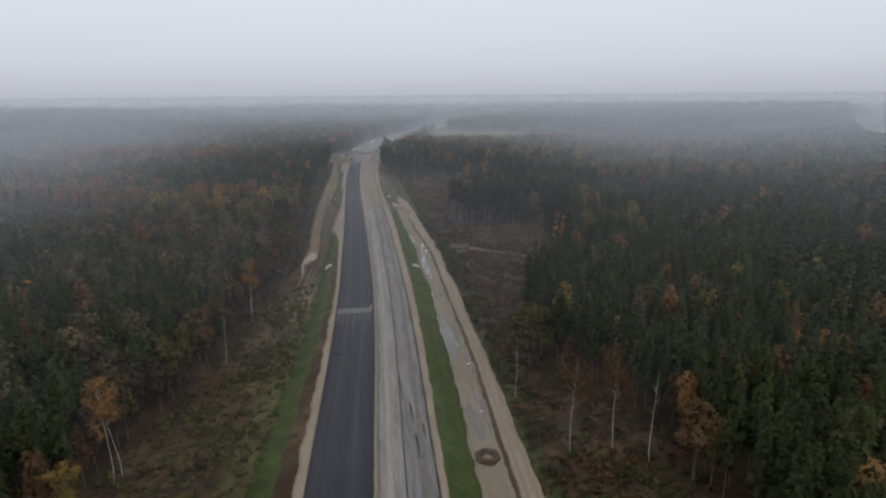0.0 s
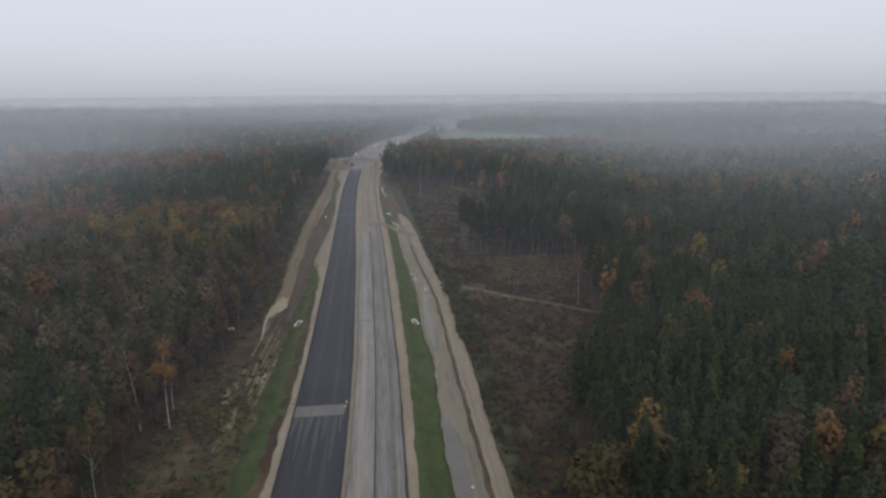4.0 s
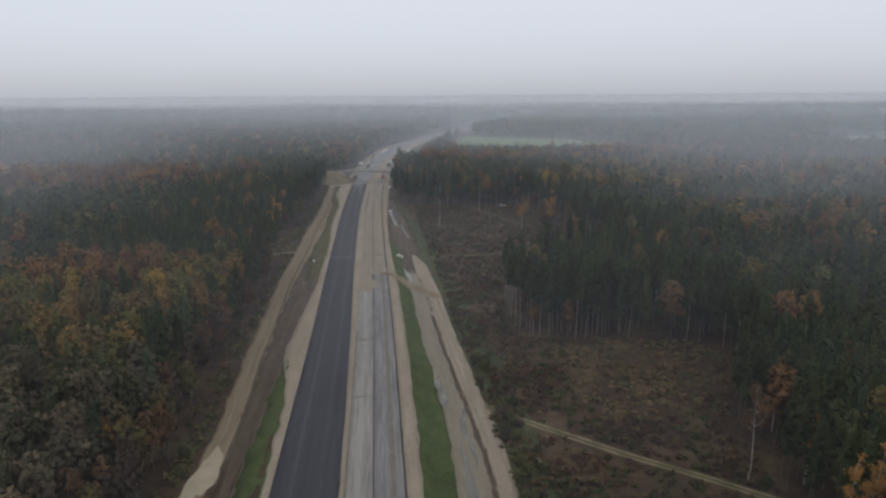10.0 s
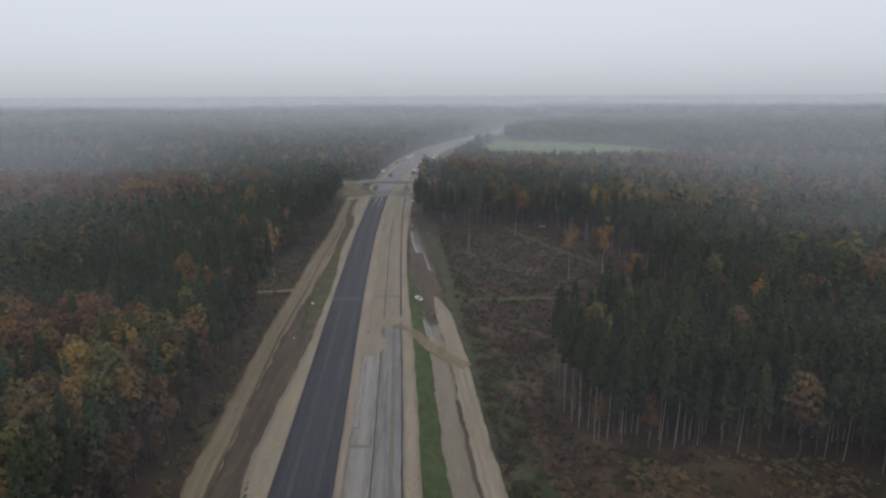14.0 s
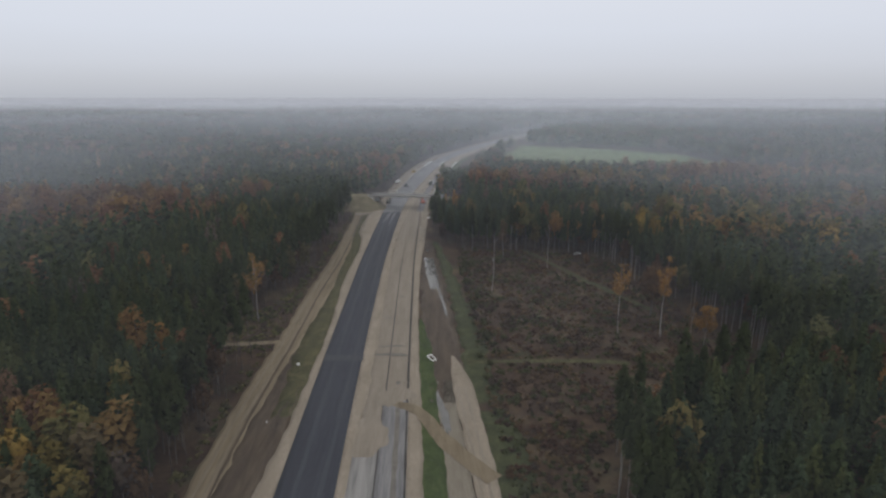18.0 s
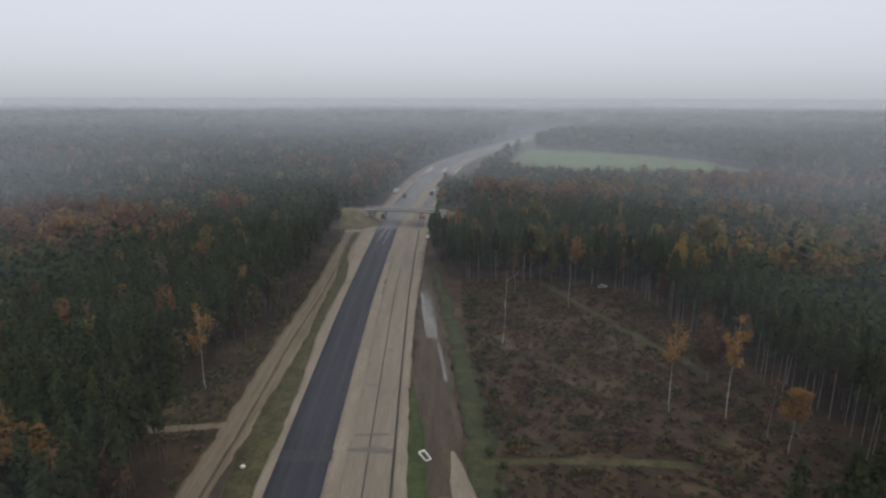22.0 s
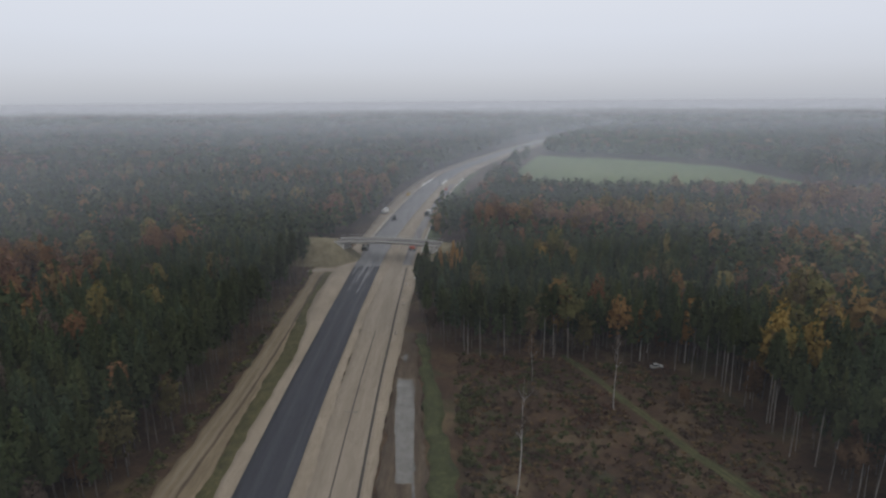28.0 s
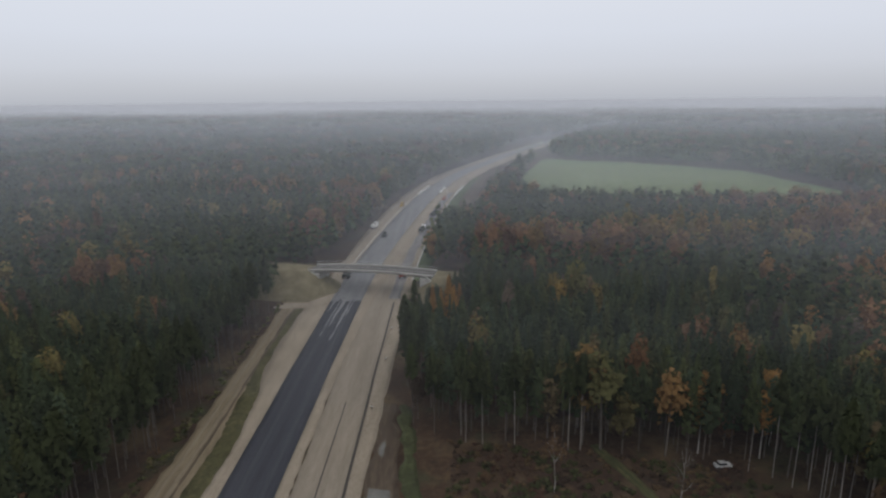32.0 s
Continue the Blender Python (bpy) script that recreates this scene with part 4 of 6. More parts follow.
for k in order[:430]:
    ex, ey = float(edge_x[k]), float(edge_y[k])
    if rng.random() < float(leafshare(ex, ey)[0]) * (1.2 if ex < 0 else 0.5) + ((0.72 if ey < 330 else 0.08) if ex < 0 else 0.03):
        i = int(rng.choice(4, p=(0.2, 0.42, 0.22, 0.16)))
        tree_thing("broadleaf_tree", SHRUBBY[i], ex, ey, ("rust-brown autumn tree at the forest edge", "bare grey-brown tree at the forest edge", "yellow-green broad-leaved tree at the forest edge", "small rust-brown tree at the forest edge")[i], "tree", "trees along the forest edge", rng.uniform(0.75, 1.15), rng.uniform(0, 360))
    elif shown < 300 or ey < 0:
        shown += 1
        tree_thing("pine_tree", PALE_PINES[int(rng.integers(0, 4))] if ex > 30 and ey > 300 else PINES[int(rng.integers(0, 5)) if ey > 315 else 4], ex, ey, "tall dark green pine with a bare grey trunk", "tree", "pines along the forest edge", rng.uniform(0.85, 1.12), rng.uniform(0, 360), (rng.normal(0, 1), rng.normal(0, 1)))


rest = order[430:]
if len(rest):
    rx, ry = edge_x[rest], edge_y[rest]
    plant("forest_edge_pines", [conifer_np(300, 0.31, 5, lo, 40 + i, 0.5) for i, lo in enumerate((0.6, 0.56, 0.64, 0.42))], rx, ry, rng.normal(21, 1.6, len(rx)), rng.normal(2.2, 0.3, len(rx)), GREENS[rng.integers(0, 5, len(rx))], "tall pines with bare grey trunks at the forest edge")


M["sun_leaf"] = leafy("sunny_yellow_leaves", True, (0.21, 0.15, 0.045))
for k in range(46):
    ex = 49 + 1.35 * k + rng.uniform(-0.6, 0.6)
    tree_thing("pine_tree", PALE_PINES[k % 4], ex, float(np.interp(ex, (47, 53, 70, 93, 112), (336, 325, 322, 328, 319))) + rng.uniform(-1.0, 5.5), "tall slender pine with a bare pale trunk", "tree", "pines along the forest edge", rng.uniform(0.9, 1.12), rng.uniform(0, 360), (rng.normal(0, 1.2), rng.normal(0, 1.2)))


def birch(x, y, h, crown, leaf, label, seed, lean=(0, 0), forks=2, gaps=220, low=0.5):
    """A birch: white bent trunk, rising limbs, and a thin crown of small leaf clumps round the limbs."""
    r = np.random.default_rng(seed)
    ob = empty("birch_tree", label, "tree", "birches", (x, y, float(height(x, y)) - 0.15), r.uniform(0, 360))
    top = Vector((math.tan(radians(lean[0])) * h, math.tan(radians(lean[1])) * h, h))
    bm = bmesh.new()
    pts, rad = [], []
    for i in range(8):
        q = i / 7
        pts.append(top * q + Vector((math.sin(q * 5 + seed) * 0.25, math.cos(q * 4 + seed) * 0.25, 0)) * (q > 0))
        rad.append((0.095 * (1 - q) + 0.022) * h / 20)
    tube(bm, pts, rad, 7)
    part("trunk", bm, M["birch_bark"], ob, "white birch trunk")
    tips = [pts[-1], pts[-2], pts[-3]]
    for k in range(5 + forks):
        q = r.uniform(low - 0.05, 0.85)
        b0 = top * q
        a = 2 * math.pi * (k + r.uniform(-0.3, 0.3)) / (5 + forks)
        ln = crown * r.uniform(0.75, 1.15)
        b1 = b0 + Vector((math.cos(a) * ln * 0.55, math.sin(a) * ln * 0.55, ln * r.uniform(0.5, 0.9)))
        b2 = b0 + Vector((math.cos(a) * ln, math.sin(a) * ln, ln * r.uniform(1.2, 1.7)))
        bm = bmesh.new()
        rr = 0.05 * h / 20
        tube(bm, [b0, b1, b2], [rr, rr * 0.7, rr * 0.25], 5)
        part("limb", bm, M["birch_bark"], ob)
        tips += [b1, b2, (b1 + b2) / 2]
    n = int(gaps * 4.6)
    tip = np.array([tuple(q) for q in tips])[np.arange(n) % len(tips)]
    off = r.normal(0, 1, (n, 3)) * np.array((0.30, 0.30, 0.36)) * crown * 0.8
    P = tip + off
    P[:, 2] = np.minimum(P[:, 2], h * 1.03)
    V, N = sprays(P, off / crown + (0, 0, 0.5) + 1e-3, r.uniform(0.13, 0.3, n) * (1.15 if leaf == "gold_leaf" else 1.0 if leaf == "rust_leaf" else 0.8), r, 0.6)
    c = new("crown", mesh_np("crown", V, np.arange(len(V)).reshape(-1, 3), [M[leaf]], normals=N))
    c.parent = ob
    return ob


GOLD, BARE, RUST = "tall birch with a white trunk and golden leaves", "nearly bare birch with a pale trunk and brown twigs", "birch with a pale trunk and thin rust-brown leaves"
for i, (bx, by, bh, bc, lf, lb, ln, gp) in enumerate([
        (-48.8, 106.7, 19, 2.1, "gold_leaf", GOLD, (-7, 0), 210), (-48, 108.6, 18.5, 1.7, "gold_leaf", GOLD, (-7, 0), 110), (-49.3, 93, 12, 2.2, "sun_leaf", "bushy yellow birch at the clearing's edge", (-4, 0), 380), (-51, 92, 9, 2.0, "rust_leaf", RUST, (-3, 0), 200), (-60, 103, 17, 2.2, "twig", BARE, (2, 0), 100),
        (-39, 157, 17, 2.0, "rust_leaf", RUST, (-4, 0), 120), (-43, 188, 20, 2.0, "twig", BARE, (-3, 0), 90), (-37, 188, 20, 2.2, "gold_leaf", GOLD, (-2, 0), 240), (-46.5, 191, 17, 2.0, "rust_leaf", RUST, (-3, 0), 130), (-39, 197, 19, 2.0, "rust_leaf", RUST, (-1, 0), 120),
        (38.6, 103.8, 21, 2.9, "rust_leaf", RUST, (1, 0), 290), (47.4, 103.8, 21.5, 3.1, "rust_leaf", RUST, (1, 0), 340), (53, 99, 19, 1.0, "twig", BARE, (2, 0), 20), (33.5, 128, 15, 0.9, "twig", BARE, (0, 0), 25),
        (75, 230, 20, 1.2, "gold_leaf", GOLD, (0, 0), 150), (77.3, 229, 22, 1.5, "gold_leaf", GOLD, (0, 0), 260), (75.7, 254, 19, 1.7, "rust_leaf", RUST, (0, 0), 140),
        (-40.3, 448, 22, 2.9, "gold_leaf", GOLD, (-4, 0), 200), (-90, 436, 20, 2.4, "twig", BARE, (-1, 0), 110), (-88, 443, 18, 2.2, "rust_leaf", RUST, (0, 0), 170), (-70, 439, 14, 2.0, "gold_leaf", GOLD, (0, 0), 260),
        (74.5, 436, 22, 2.6, "gold_leaf", GOLD, (2, 0), 190), (86, 431.5, 25, 1.9, "gold_leaf", GOLD, (1, 0), 330), (91.4, 423.3, 15.5, 1.2, "rust_leaf", RUST, (1, 0), 70), (93, 418, 15, 2.3, "gold_leaf", GOLD, (1, 0), 340), (110, 449, 19, 2.6, "twig", BARE, (1, 0), 150),
        (39, 477.5, 24, 1.4, "twig", BARE, (2.5, 0), 90), (48.6, 525, 13, 1.8, "rust_leaf", RUST, (-1, 0), 70), (66, 509, 20, 1.5, "twig", BARE, (2, 0), 110), (98, 541, 17, 2.2, "gold_leaf", GOLD, (1, 0), 170), (85, 543, 15, 2.1, "gold_leaf", GOLD, (0, 0), 300),
        (-50, 333, 19, 2.6, "yellow_leaf", "broad yellow-green birch in the wood", (0, 0), 420)]):
    birch(bx, by, bh, bc, lf, lb, 100 + i, ln, 2, gp)

# brush and tufts on the cleared land
bx, by = scatter(-60, 112, 60, 640, 1.1)
uu = bx - axis(by)
open_land = ~wooded(bx, by) & ((uu < -9.5) | (uu > 43.5)) & ~((uu < -9.5) & (uu > np.interp(by, *DIRT) - 1.0) & (by > 224))
for lane_pts, lane_w in ((((31, 286), (36, 282), (51, 268), (64, 258), (76, 249), (96, 236)), 1.8), (((26, 415), (45, 415), (71, 413)), 2.0), (((60, 541), (63.8, 531), (73.1, 504.5), (79.1, 487.5), (83.4, 476.6), (92, 455)), 1.7), (((-52, 427), (-40, 428.5), (-29, 430)), 2.0), (((-24, 268), (-27, 246), (-31, 222)), 2.6)):
    for (ax_, ay_), (cx_, cy_) in zip(lane_pts, lane_pts[1:]):
        tt = np.clip(((bx - ax_) * (cx_ - ax_) + (by - ay_) * (cy_ - ay_)) / ((cx_ - ax_) ** 2 + (cy_ - ay_) ** 2), 0, 1)
        open_land &= np.hypot(bx - ax_ - tt * (cx_ - ax_), by - ay_ - tt * (cy_ - ay_)) > lane_w
keep_b = open_land & (rng.random(len(bx)) < 0.30 + 0.5 * (waves(bx * 3, by * 3) > 0.1)) & reach_of_view(bx, by, 5)
bx, by = bx[keep_b], by[keep_b]
TUFT = [broadleaf_np(14, 0.5, 0, 0.0, 60 + k, slender=1.0) for k in range(5)]
BRUSH = np.array([(0.056, 0.036, 0.026), (0.074, 0.050, 0.028), (0.042, 0.029, 0.021), (0.040, 0.044, 0.018), (0.08, 0.056, 0.030), (0.056, 0.032, 0.022)]) * 0.98
bc_ = BRUSH[(np.floor((waves(bx * 2.2, by * 2.2) + 1) * 3) + rng.integers(0, 2, len(bx))).astype(int) % 6]
VERGE = np.array([(0.058, 0.062, 0.022), (0.092, 0.078, 0.036), (0.044, 0.050, 0.019), (0.068, 0.056, 0.030), (0.078, 0.074, 0.030), (0.050, 0.046, 0.024)])
left_ = bx < 0
patchy = np.where(rng.random(len(bx)) < 0.6, np.floor((waves(bx * 3.1, by * 1.3) + 1) * 4), rng.integers(0, 6, len(bx))).astype(int) % 6
bc_[left_] = VERGE[patchy[left_]]
tan_ = (bx > 55) & (by > 276) & (by < 319) & (rng.random(len(bx)) < 0.75)
bc_[tan_] = np.array([(0.125, 0.088, 0.052), (0.10, 0.07, 0.042), (0.09, 0.082, 0.04)])[rng.integers(0, 3, tan_.sum())]
plant("brushwood", TUFT, bx, by, rng.uniform(0.25, 1.0, len(bx)), rng.uniform(0.5, 1.2, len(bx)), bc_, "brown brushwood, dry grass and low scrub", "scrub")


# bushes beside the haul track and on the clearings
BUSH = []
for k, (lf, hh, wd) in enumerate((("olive_leaf", 2.6, 1.7), ("olive_leaf", 1.8, 1.3), ("twig", 2.4, 1.4), ("rust_leaf", 2.0, 1.2))):
    if lf not in M:
        M[lf] = leafy("olive_leaves", True, (0.07, 0.072, 0.032))
    BUSH.append(tree_meshes(broadleaf_np(190, 0.2, 5, 0.05, 80 + k, slender=1.5), hh, wd, M["pine_bark"], M[lf], "bush"))
for k in range(230):
    by_ = rng.uniform(90, 540) if k < 150 else rng.uniform(175, 330)
    if k % 3 < 2 or k >= 150:
        bx_ = float(axis(by_)) + rng.uniform(43.5, 51)
    elif k % 2:
        bx_ = rng.uniform(float(axis(by_)) + 46, max(float(edge_right(by_)) + 2, float(axis(by_)) + 48))
    else:
        bx_ = rng.uniform(float(edge_left(by_)) - 1, max(float(axis(by_)) - 18, float(edge_left(by_))))
    if bool(wooded(np.array([bx_]), np.array([by_]))[0]) and k % 3 < 2:
        continue
    i = int(rng.choice(4, p=(0.35, 0.3, 0.2, 0.15)))
    tree_thing("bush", BUSH[i], bx_, by_, ("olive-green bush on rough ground", "low olive-green bush on rough ground", "bare brown bush on cleared ground", "small rust-brown bush on cleared ground")[i], "bush", "bushes on the clearings", rng.uniform(0.6, 1.2), rng.uniform(0, 360))
LARCH = tree_meshes(conifer_np(420, 0.26, 6, 0.3, 90, 0.7), 19.5, 2.5, M["pine_bark"], M["gold_leaf"], "larch")
SPRUCE = tree_meshes(conifer_np(360, 0.24, 6, 0.08, 91, 0.9, tall=4), 9, 2.2, M["pine_bark"], M["needles"], "spruce")
for lx, ly, ls in ((24.5, 600, 0.95), (29.5, 607, 1.0), (33, 611, 0.8), (31, 603, 0.9), (27, 606, 0.8)):
    tree_thing("larch_tree", LARCH, lx, ly, "golden larch at the forest edge by the bridge", "tree", "golden larches", ls, ls * 777)
for lx, ly, ls in ((20, 615, 0.8), (23, 619, 1.0), (26, 624, 0.9), (19.5, 622, 0.7), (29, 616, 1.1), (22, 628, 0.7), (31, 622, 1.1), (27, 631, 0.7), (33, 630, 1.0), (30, 634, 1.0), (36, 632, 1.4), (40, 634, 1.5), (34, 636, 1.1), (32, 638, 1.0), (29.5, 638, 0.8), (38, 637, 1.2), (43, 636, 1.3), (47, 634, 1.4), (44, 630, 1.6), (37, 625, 1.5), (25, 634, 0.7), (41, 626, 1.6)):
    tree_thing("young_spruce", SPRUCE, lx, ly, "young dark spruce near the bridge embankment", "tree", "young spruces", ls * 1.35, ls * 555)

OAK = tree_meshes(broadleaf_np(1100, 0.13, 8, 0.3, 95, lobes_n=12, slender=3.0), 17, 5.6, M["pine_bark"], M["yellow_leaf"], "oak")
RUSTY = tree_meshes(broadleaf_np(1000, 0.135, 8, 0.3, 96, lobes_n=11, slender=3.6), 16, 4.4, M["pine_bark"], M["rust_leaf"], "beech")
SLIM_YELLOW = tree_meshes(broadleaf_np(700, 0.15, 7, 0.25, 97, lobes_n=8, slender=5.3), 16, 3.0, M["pine_bark"], M["yellow_leaf"], "tree")
SLIM_GOLD = tree_meshes(broadleaf_np(650, 0.15, 7, 0.3, 98, lobes_n=8, slender=5.9), 16, 2.7, M["birch_bark"], M["gold_leaf"], "tree")
BARE_TREE = tree_meshes(broadleaf_np(520, 0.10, 7, 0.3, 99, lobes_n=9, slender=5.2, thin=0.4), 15, 2.9, M["grey_bark"], M["twig"], "tree")
YG, GB, OB, RB, TN = "yellow-green broad-leaved tree in the wood", "slender golden-leaved tree among pines", "large orange-brown beech above the pines", "rust-brown beech among dark pines", "bare grey-brown tree among the pines"
for ox, oy, os, om, ol in (
        (41, 143, 1.0, OAK, "broad olive-yellow oak at the forest edge"), (46, 150, 0.8, OAK, "olive-yellow oak at the forest edge"), (96, 143, 0.95, OAK, "yellow-green oak among dark pines"), (112, 122, 0.9, RUSTY, "golden-brown beech among dark pines"), (62, 134, 0.75, RUSTY, RB), (63, 99, 0.7, RUSTY, RB),
        (58, 548, 1.05, OAK, "broad olive oak at the edge of the pines"), (61, 551, 0.95, OAK, "olive-brown oak at the edge of the pines"),
        (-58.4, 306, 0.98, SLIM_YELLOW, YG), (-56, 303, 0.8, SLIM_YELLOW, YG), (-68.6, 289.5, 0.9, SLIM_YELLOW, YG), (-58.2, 284, 0.98, SLIM_YELLOW, YG), (-55.5, 280, 0.8, SLIM_YELLOW, YG), (-90, 339, 1.05, OAK, "broad olive-yellow oak in the wood"), (-63, 363, 1.15, SLIM_YELLOW, YG), (-58, 345, 1.2, SLIM_YELLOW, YG), (-55, 347, 1.0, SLIM_YELLOW, YG), (-47.5, 352, 1.15, SLIM_YELLOW, YG), (-44, 349, 1.05, SLIM_YELLOW, YG), (-38.5, 341, 1.05, SLIM_YELLOW, YG), (-41.5, 344, 1.0, SLIM_YELLOW, YG), (-60, 328, 1.0, SLIM_GOLD, GB), (-64, 326, 0.95, SLIM_GOLD, GB), (-47, 303, 0.8, OAK, "olive-brown oak in the wood"), (-71.7, 360, 1.1, RUSTY, RB), (-76, 357, 1.0, RUSTY, RB), (-92, 373, 1.1, RUSTY, RB), (-86, 366, 1.0, RUSTY, RB), (-41.5, 265, 0.9, SLIM_GOLD, GB), (-82, 314, 0.9, SLIM_GOLD, GB),
        (-50, 258.6, 0.85, RUSTY, "golden-brown beech in the wood"), (-36.5, 255, 0.75, BARE_TREE, "bare tan-brown tree at the forest edge"), (-65.8, 349, 1.0, RUSTY, RB), (-68, 352, 0.9, RUSTY, RB), (-92.7, 376, 1.0, RUSTY, RB), (-95, 330, 1.0, RUSTY, RB), (-101, 345, 1.0, RUSTY, RB),
        (-144, 580, 1.3, RUSTY, OB), (-136, 572, 1.25, RUSTY, OB), (-152, 571, 1.2, RUSTY, OB), (-128, 567, 1.15, RUSTY, OB), (-112, 562, 1.1, RUSTY, OB), (-160, 560, 1.2, RUSTY, OB), (-96, 621, 1.2, RUSTY, OB), (-90, 624, 1.3, RUSTY, OB), (-84, 621, 1.15, RUSTY, OB), (-88, 617, 1.1, RUSTY, OB), (-100, 625, 1.05, RUSTY, OB),
        (-50.3, 399.6, 1.15, SLIM_GOLD, GB), (-53, 427, 1.1, BARE_TREE, TN), (-44.8, 416, 0.95, RUSTY, RB), (-74, 477, 1.2, SLIM_GOLD, GB), (-104, 484, 1.1, RUSTY, RB),
        (101.5, 477, 0.9, RUSTY, "small red-brown tree at the wood's edge"), (116, 436, 0.85, RUSTY, RB), (129, 461, 1.0, BARE_TREE, TN), (153, 520, 1.1, RUSTY, RB), (172, 511, 1.1, RUSTY, RB),
        (58.3, 126.4, 1.0, SLIM_GOLD, GB), (58.2, 92, 1.0, RUSTY, RB), (63.8, 105.7, 1.0, SLIM_GOLD, GB), (75.2, 109.6, 1.05, RUSTY, RB), (85, 108, 1.1, RUSTY, RB), (90.7, 136, 1.15, SLIM_YELLOW, YG), (104.4, 113.3, 1.1, SLIM_GOLD, GB), (101, 115, 1.15, SLIM_GOLD, GB), (85, 85.4, 1.1, SLIM_YELLOW, YG), (97, 119, 1.1, SLIM_GOLD, GB), (-100, 185, 1.15, SLIM_GOLD, GB), (-62.5, 157.7, 1.1, SLIM_YELLOW, YG), (-71, 196, 1.1, BARE_TREE, TN), (-64.6, 149, 1.1, BARE_TREE, TN), (114.3, 375.5, 1.2, SLIM_GOLD, GB), (112, 373, 1.2, SLIM_GOLD, GB), (105, 381, 1.15, RUSTY, RB), (132, 375, 1.15, RUSTY, RB), (81.4, 538, 1.0, SLIM_GOLD, GB), (93.4, 536, 1.0, SLIM_GOLD, GB), (106.6, 515, 1.05, OAK, "broad golden-olive oak above the pines"), (128, 538, 1.05, OAK, "olive-yellow oak above the pines"), (124, 546, 1.0, SLIM_YELLOW, YG), (87.8, 540, 0.5, RUSTY, "low red-brown tree at the end of the clearing"), (82.5, 509, 0.42, RUSTY, "low rust-brown shrub beside the grass path"), (-113, 564.6, 1.15, RUSTY, OB), (-104, 561, 1.1, RUSTY, OB), (-108, 560, 1.1, RUSTY, OB), (90.2, 269, 1.0, SLIM_GOLD, GB), (85, 251.5, 0.95, SLIM_GOLD, GB), (113, 278, 0.95, RUSTY, RB), (103.6, 261, 0.8, RUSTY, RB), (150.7, 319, 1.1, BARE_TREE, TN), (155, 314, 1.1, BARE_TREE, TN), (127, 398, 1.05, RUSTY, RB), (122, 405, 1.1, BARE_TREE, TN), (89.6, 450, 1.1, RUSTY, RB), (147.5, 311, 1.0, BARE_TREE, TN), (171.5, 362, 1.2, RUSTY, RB)):
    tree_thing("broadleaf_tree", om, ox, oy, ol, "tree", "large broad-leaved trees", os, os * 400 + ox)
for k in range(15):
    tree_thing("bare_tree", BARE_TREE, 112 + 8.6 * k + rng.uniform(-2.5, 2.5), 846 - 2.2 * k + rng.uniform(-1.5, 1.5), "bare brown tree in a row along the field", "tree", "row of trees by the field", rng.uniform(0.8, 1.1), rng.uniform(0, 360))

# ---- upright sheets imitating mist, along and beyond the walk ----
def mist_card(y, density, seed, low=False):
    """A see-through sheet imitating haze across the land; the far ones reach slightly higher."""
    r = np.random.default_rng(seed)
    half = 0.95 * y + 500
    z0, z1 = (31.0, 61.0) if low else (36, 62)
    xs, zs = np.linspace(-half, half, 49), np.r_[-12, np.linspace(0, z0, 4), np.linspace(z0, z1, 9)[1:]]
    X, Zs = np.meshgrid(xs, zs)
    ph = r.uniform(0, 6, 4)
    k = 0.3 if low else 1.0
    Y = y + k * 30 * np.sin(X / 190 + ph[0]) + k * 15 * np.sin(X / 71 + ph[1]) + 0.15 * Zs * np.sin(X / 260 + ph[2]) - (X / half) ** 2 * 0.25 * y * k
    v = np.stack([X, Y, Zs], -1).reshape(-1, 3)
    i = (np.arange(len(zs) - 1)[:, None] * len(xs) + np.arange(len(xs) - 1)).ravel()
    me = mesh_np("mist_card", v, np.stack([i, i + 1, i + 1 + len(xs), i + len(xs)], -1), [mist])
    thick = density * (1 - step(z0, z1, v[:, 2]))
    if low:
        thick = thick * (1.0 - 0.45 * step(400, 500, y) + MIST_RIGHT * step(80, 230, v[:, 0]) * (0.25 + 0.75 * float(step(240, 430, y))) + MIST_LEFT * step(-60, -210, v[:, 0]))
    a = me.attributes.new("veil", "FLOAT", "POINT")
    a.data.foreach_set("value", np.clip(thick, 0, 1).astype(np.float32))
    return tagged(new("mist_card", me), "see-through upright sheet imitating distance haze", "mist", kind="stuff")


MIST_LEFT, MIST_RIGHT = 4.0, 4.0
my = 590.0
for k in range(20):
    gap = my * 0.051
    mist_card(my, 1 - math.exp(-gap * float(np.interp(my, (590, 700, 800, 1100, 1600), (0.0008, 0.0011, 0.0012, 0.0012, 0.0012)))), 200 + k)
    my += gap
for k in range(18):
    mist_card(108 + 31 * k, 0.0145, 240 + k, True)


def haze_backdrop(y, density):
    """Glowing far sheets in the sky rim's colour, imitating haze where land and cloud meet."""
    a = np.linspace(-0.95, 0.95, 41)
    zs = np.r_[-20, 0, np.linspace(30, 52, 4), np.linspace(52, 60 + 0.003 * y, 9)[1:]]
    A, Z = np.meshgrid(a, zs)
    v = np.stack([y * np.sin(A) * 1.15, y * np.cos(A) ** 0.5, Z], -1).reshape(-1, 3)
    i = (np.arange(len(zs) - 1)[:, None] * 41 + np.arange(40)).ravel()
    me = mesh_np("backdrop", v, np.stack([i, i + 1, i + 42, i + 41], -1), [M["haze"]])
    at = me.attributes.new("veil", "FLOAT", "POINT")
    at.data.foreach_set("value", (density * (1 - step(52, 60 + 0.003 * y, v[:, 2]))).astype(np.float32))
    tagged(new("backdrop", me), "glowing pale grey sheet imitating far haze", "haze", kind="structure")


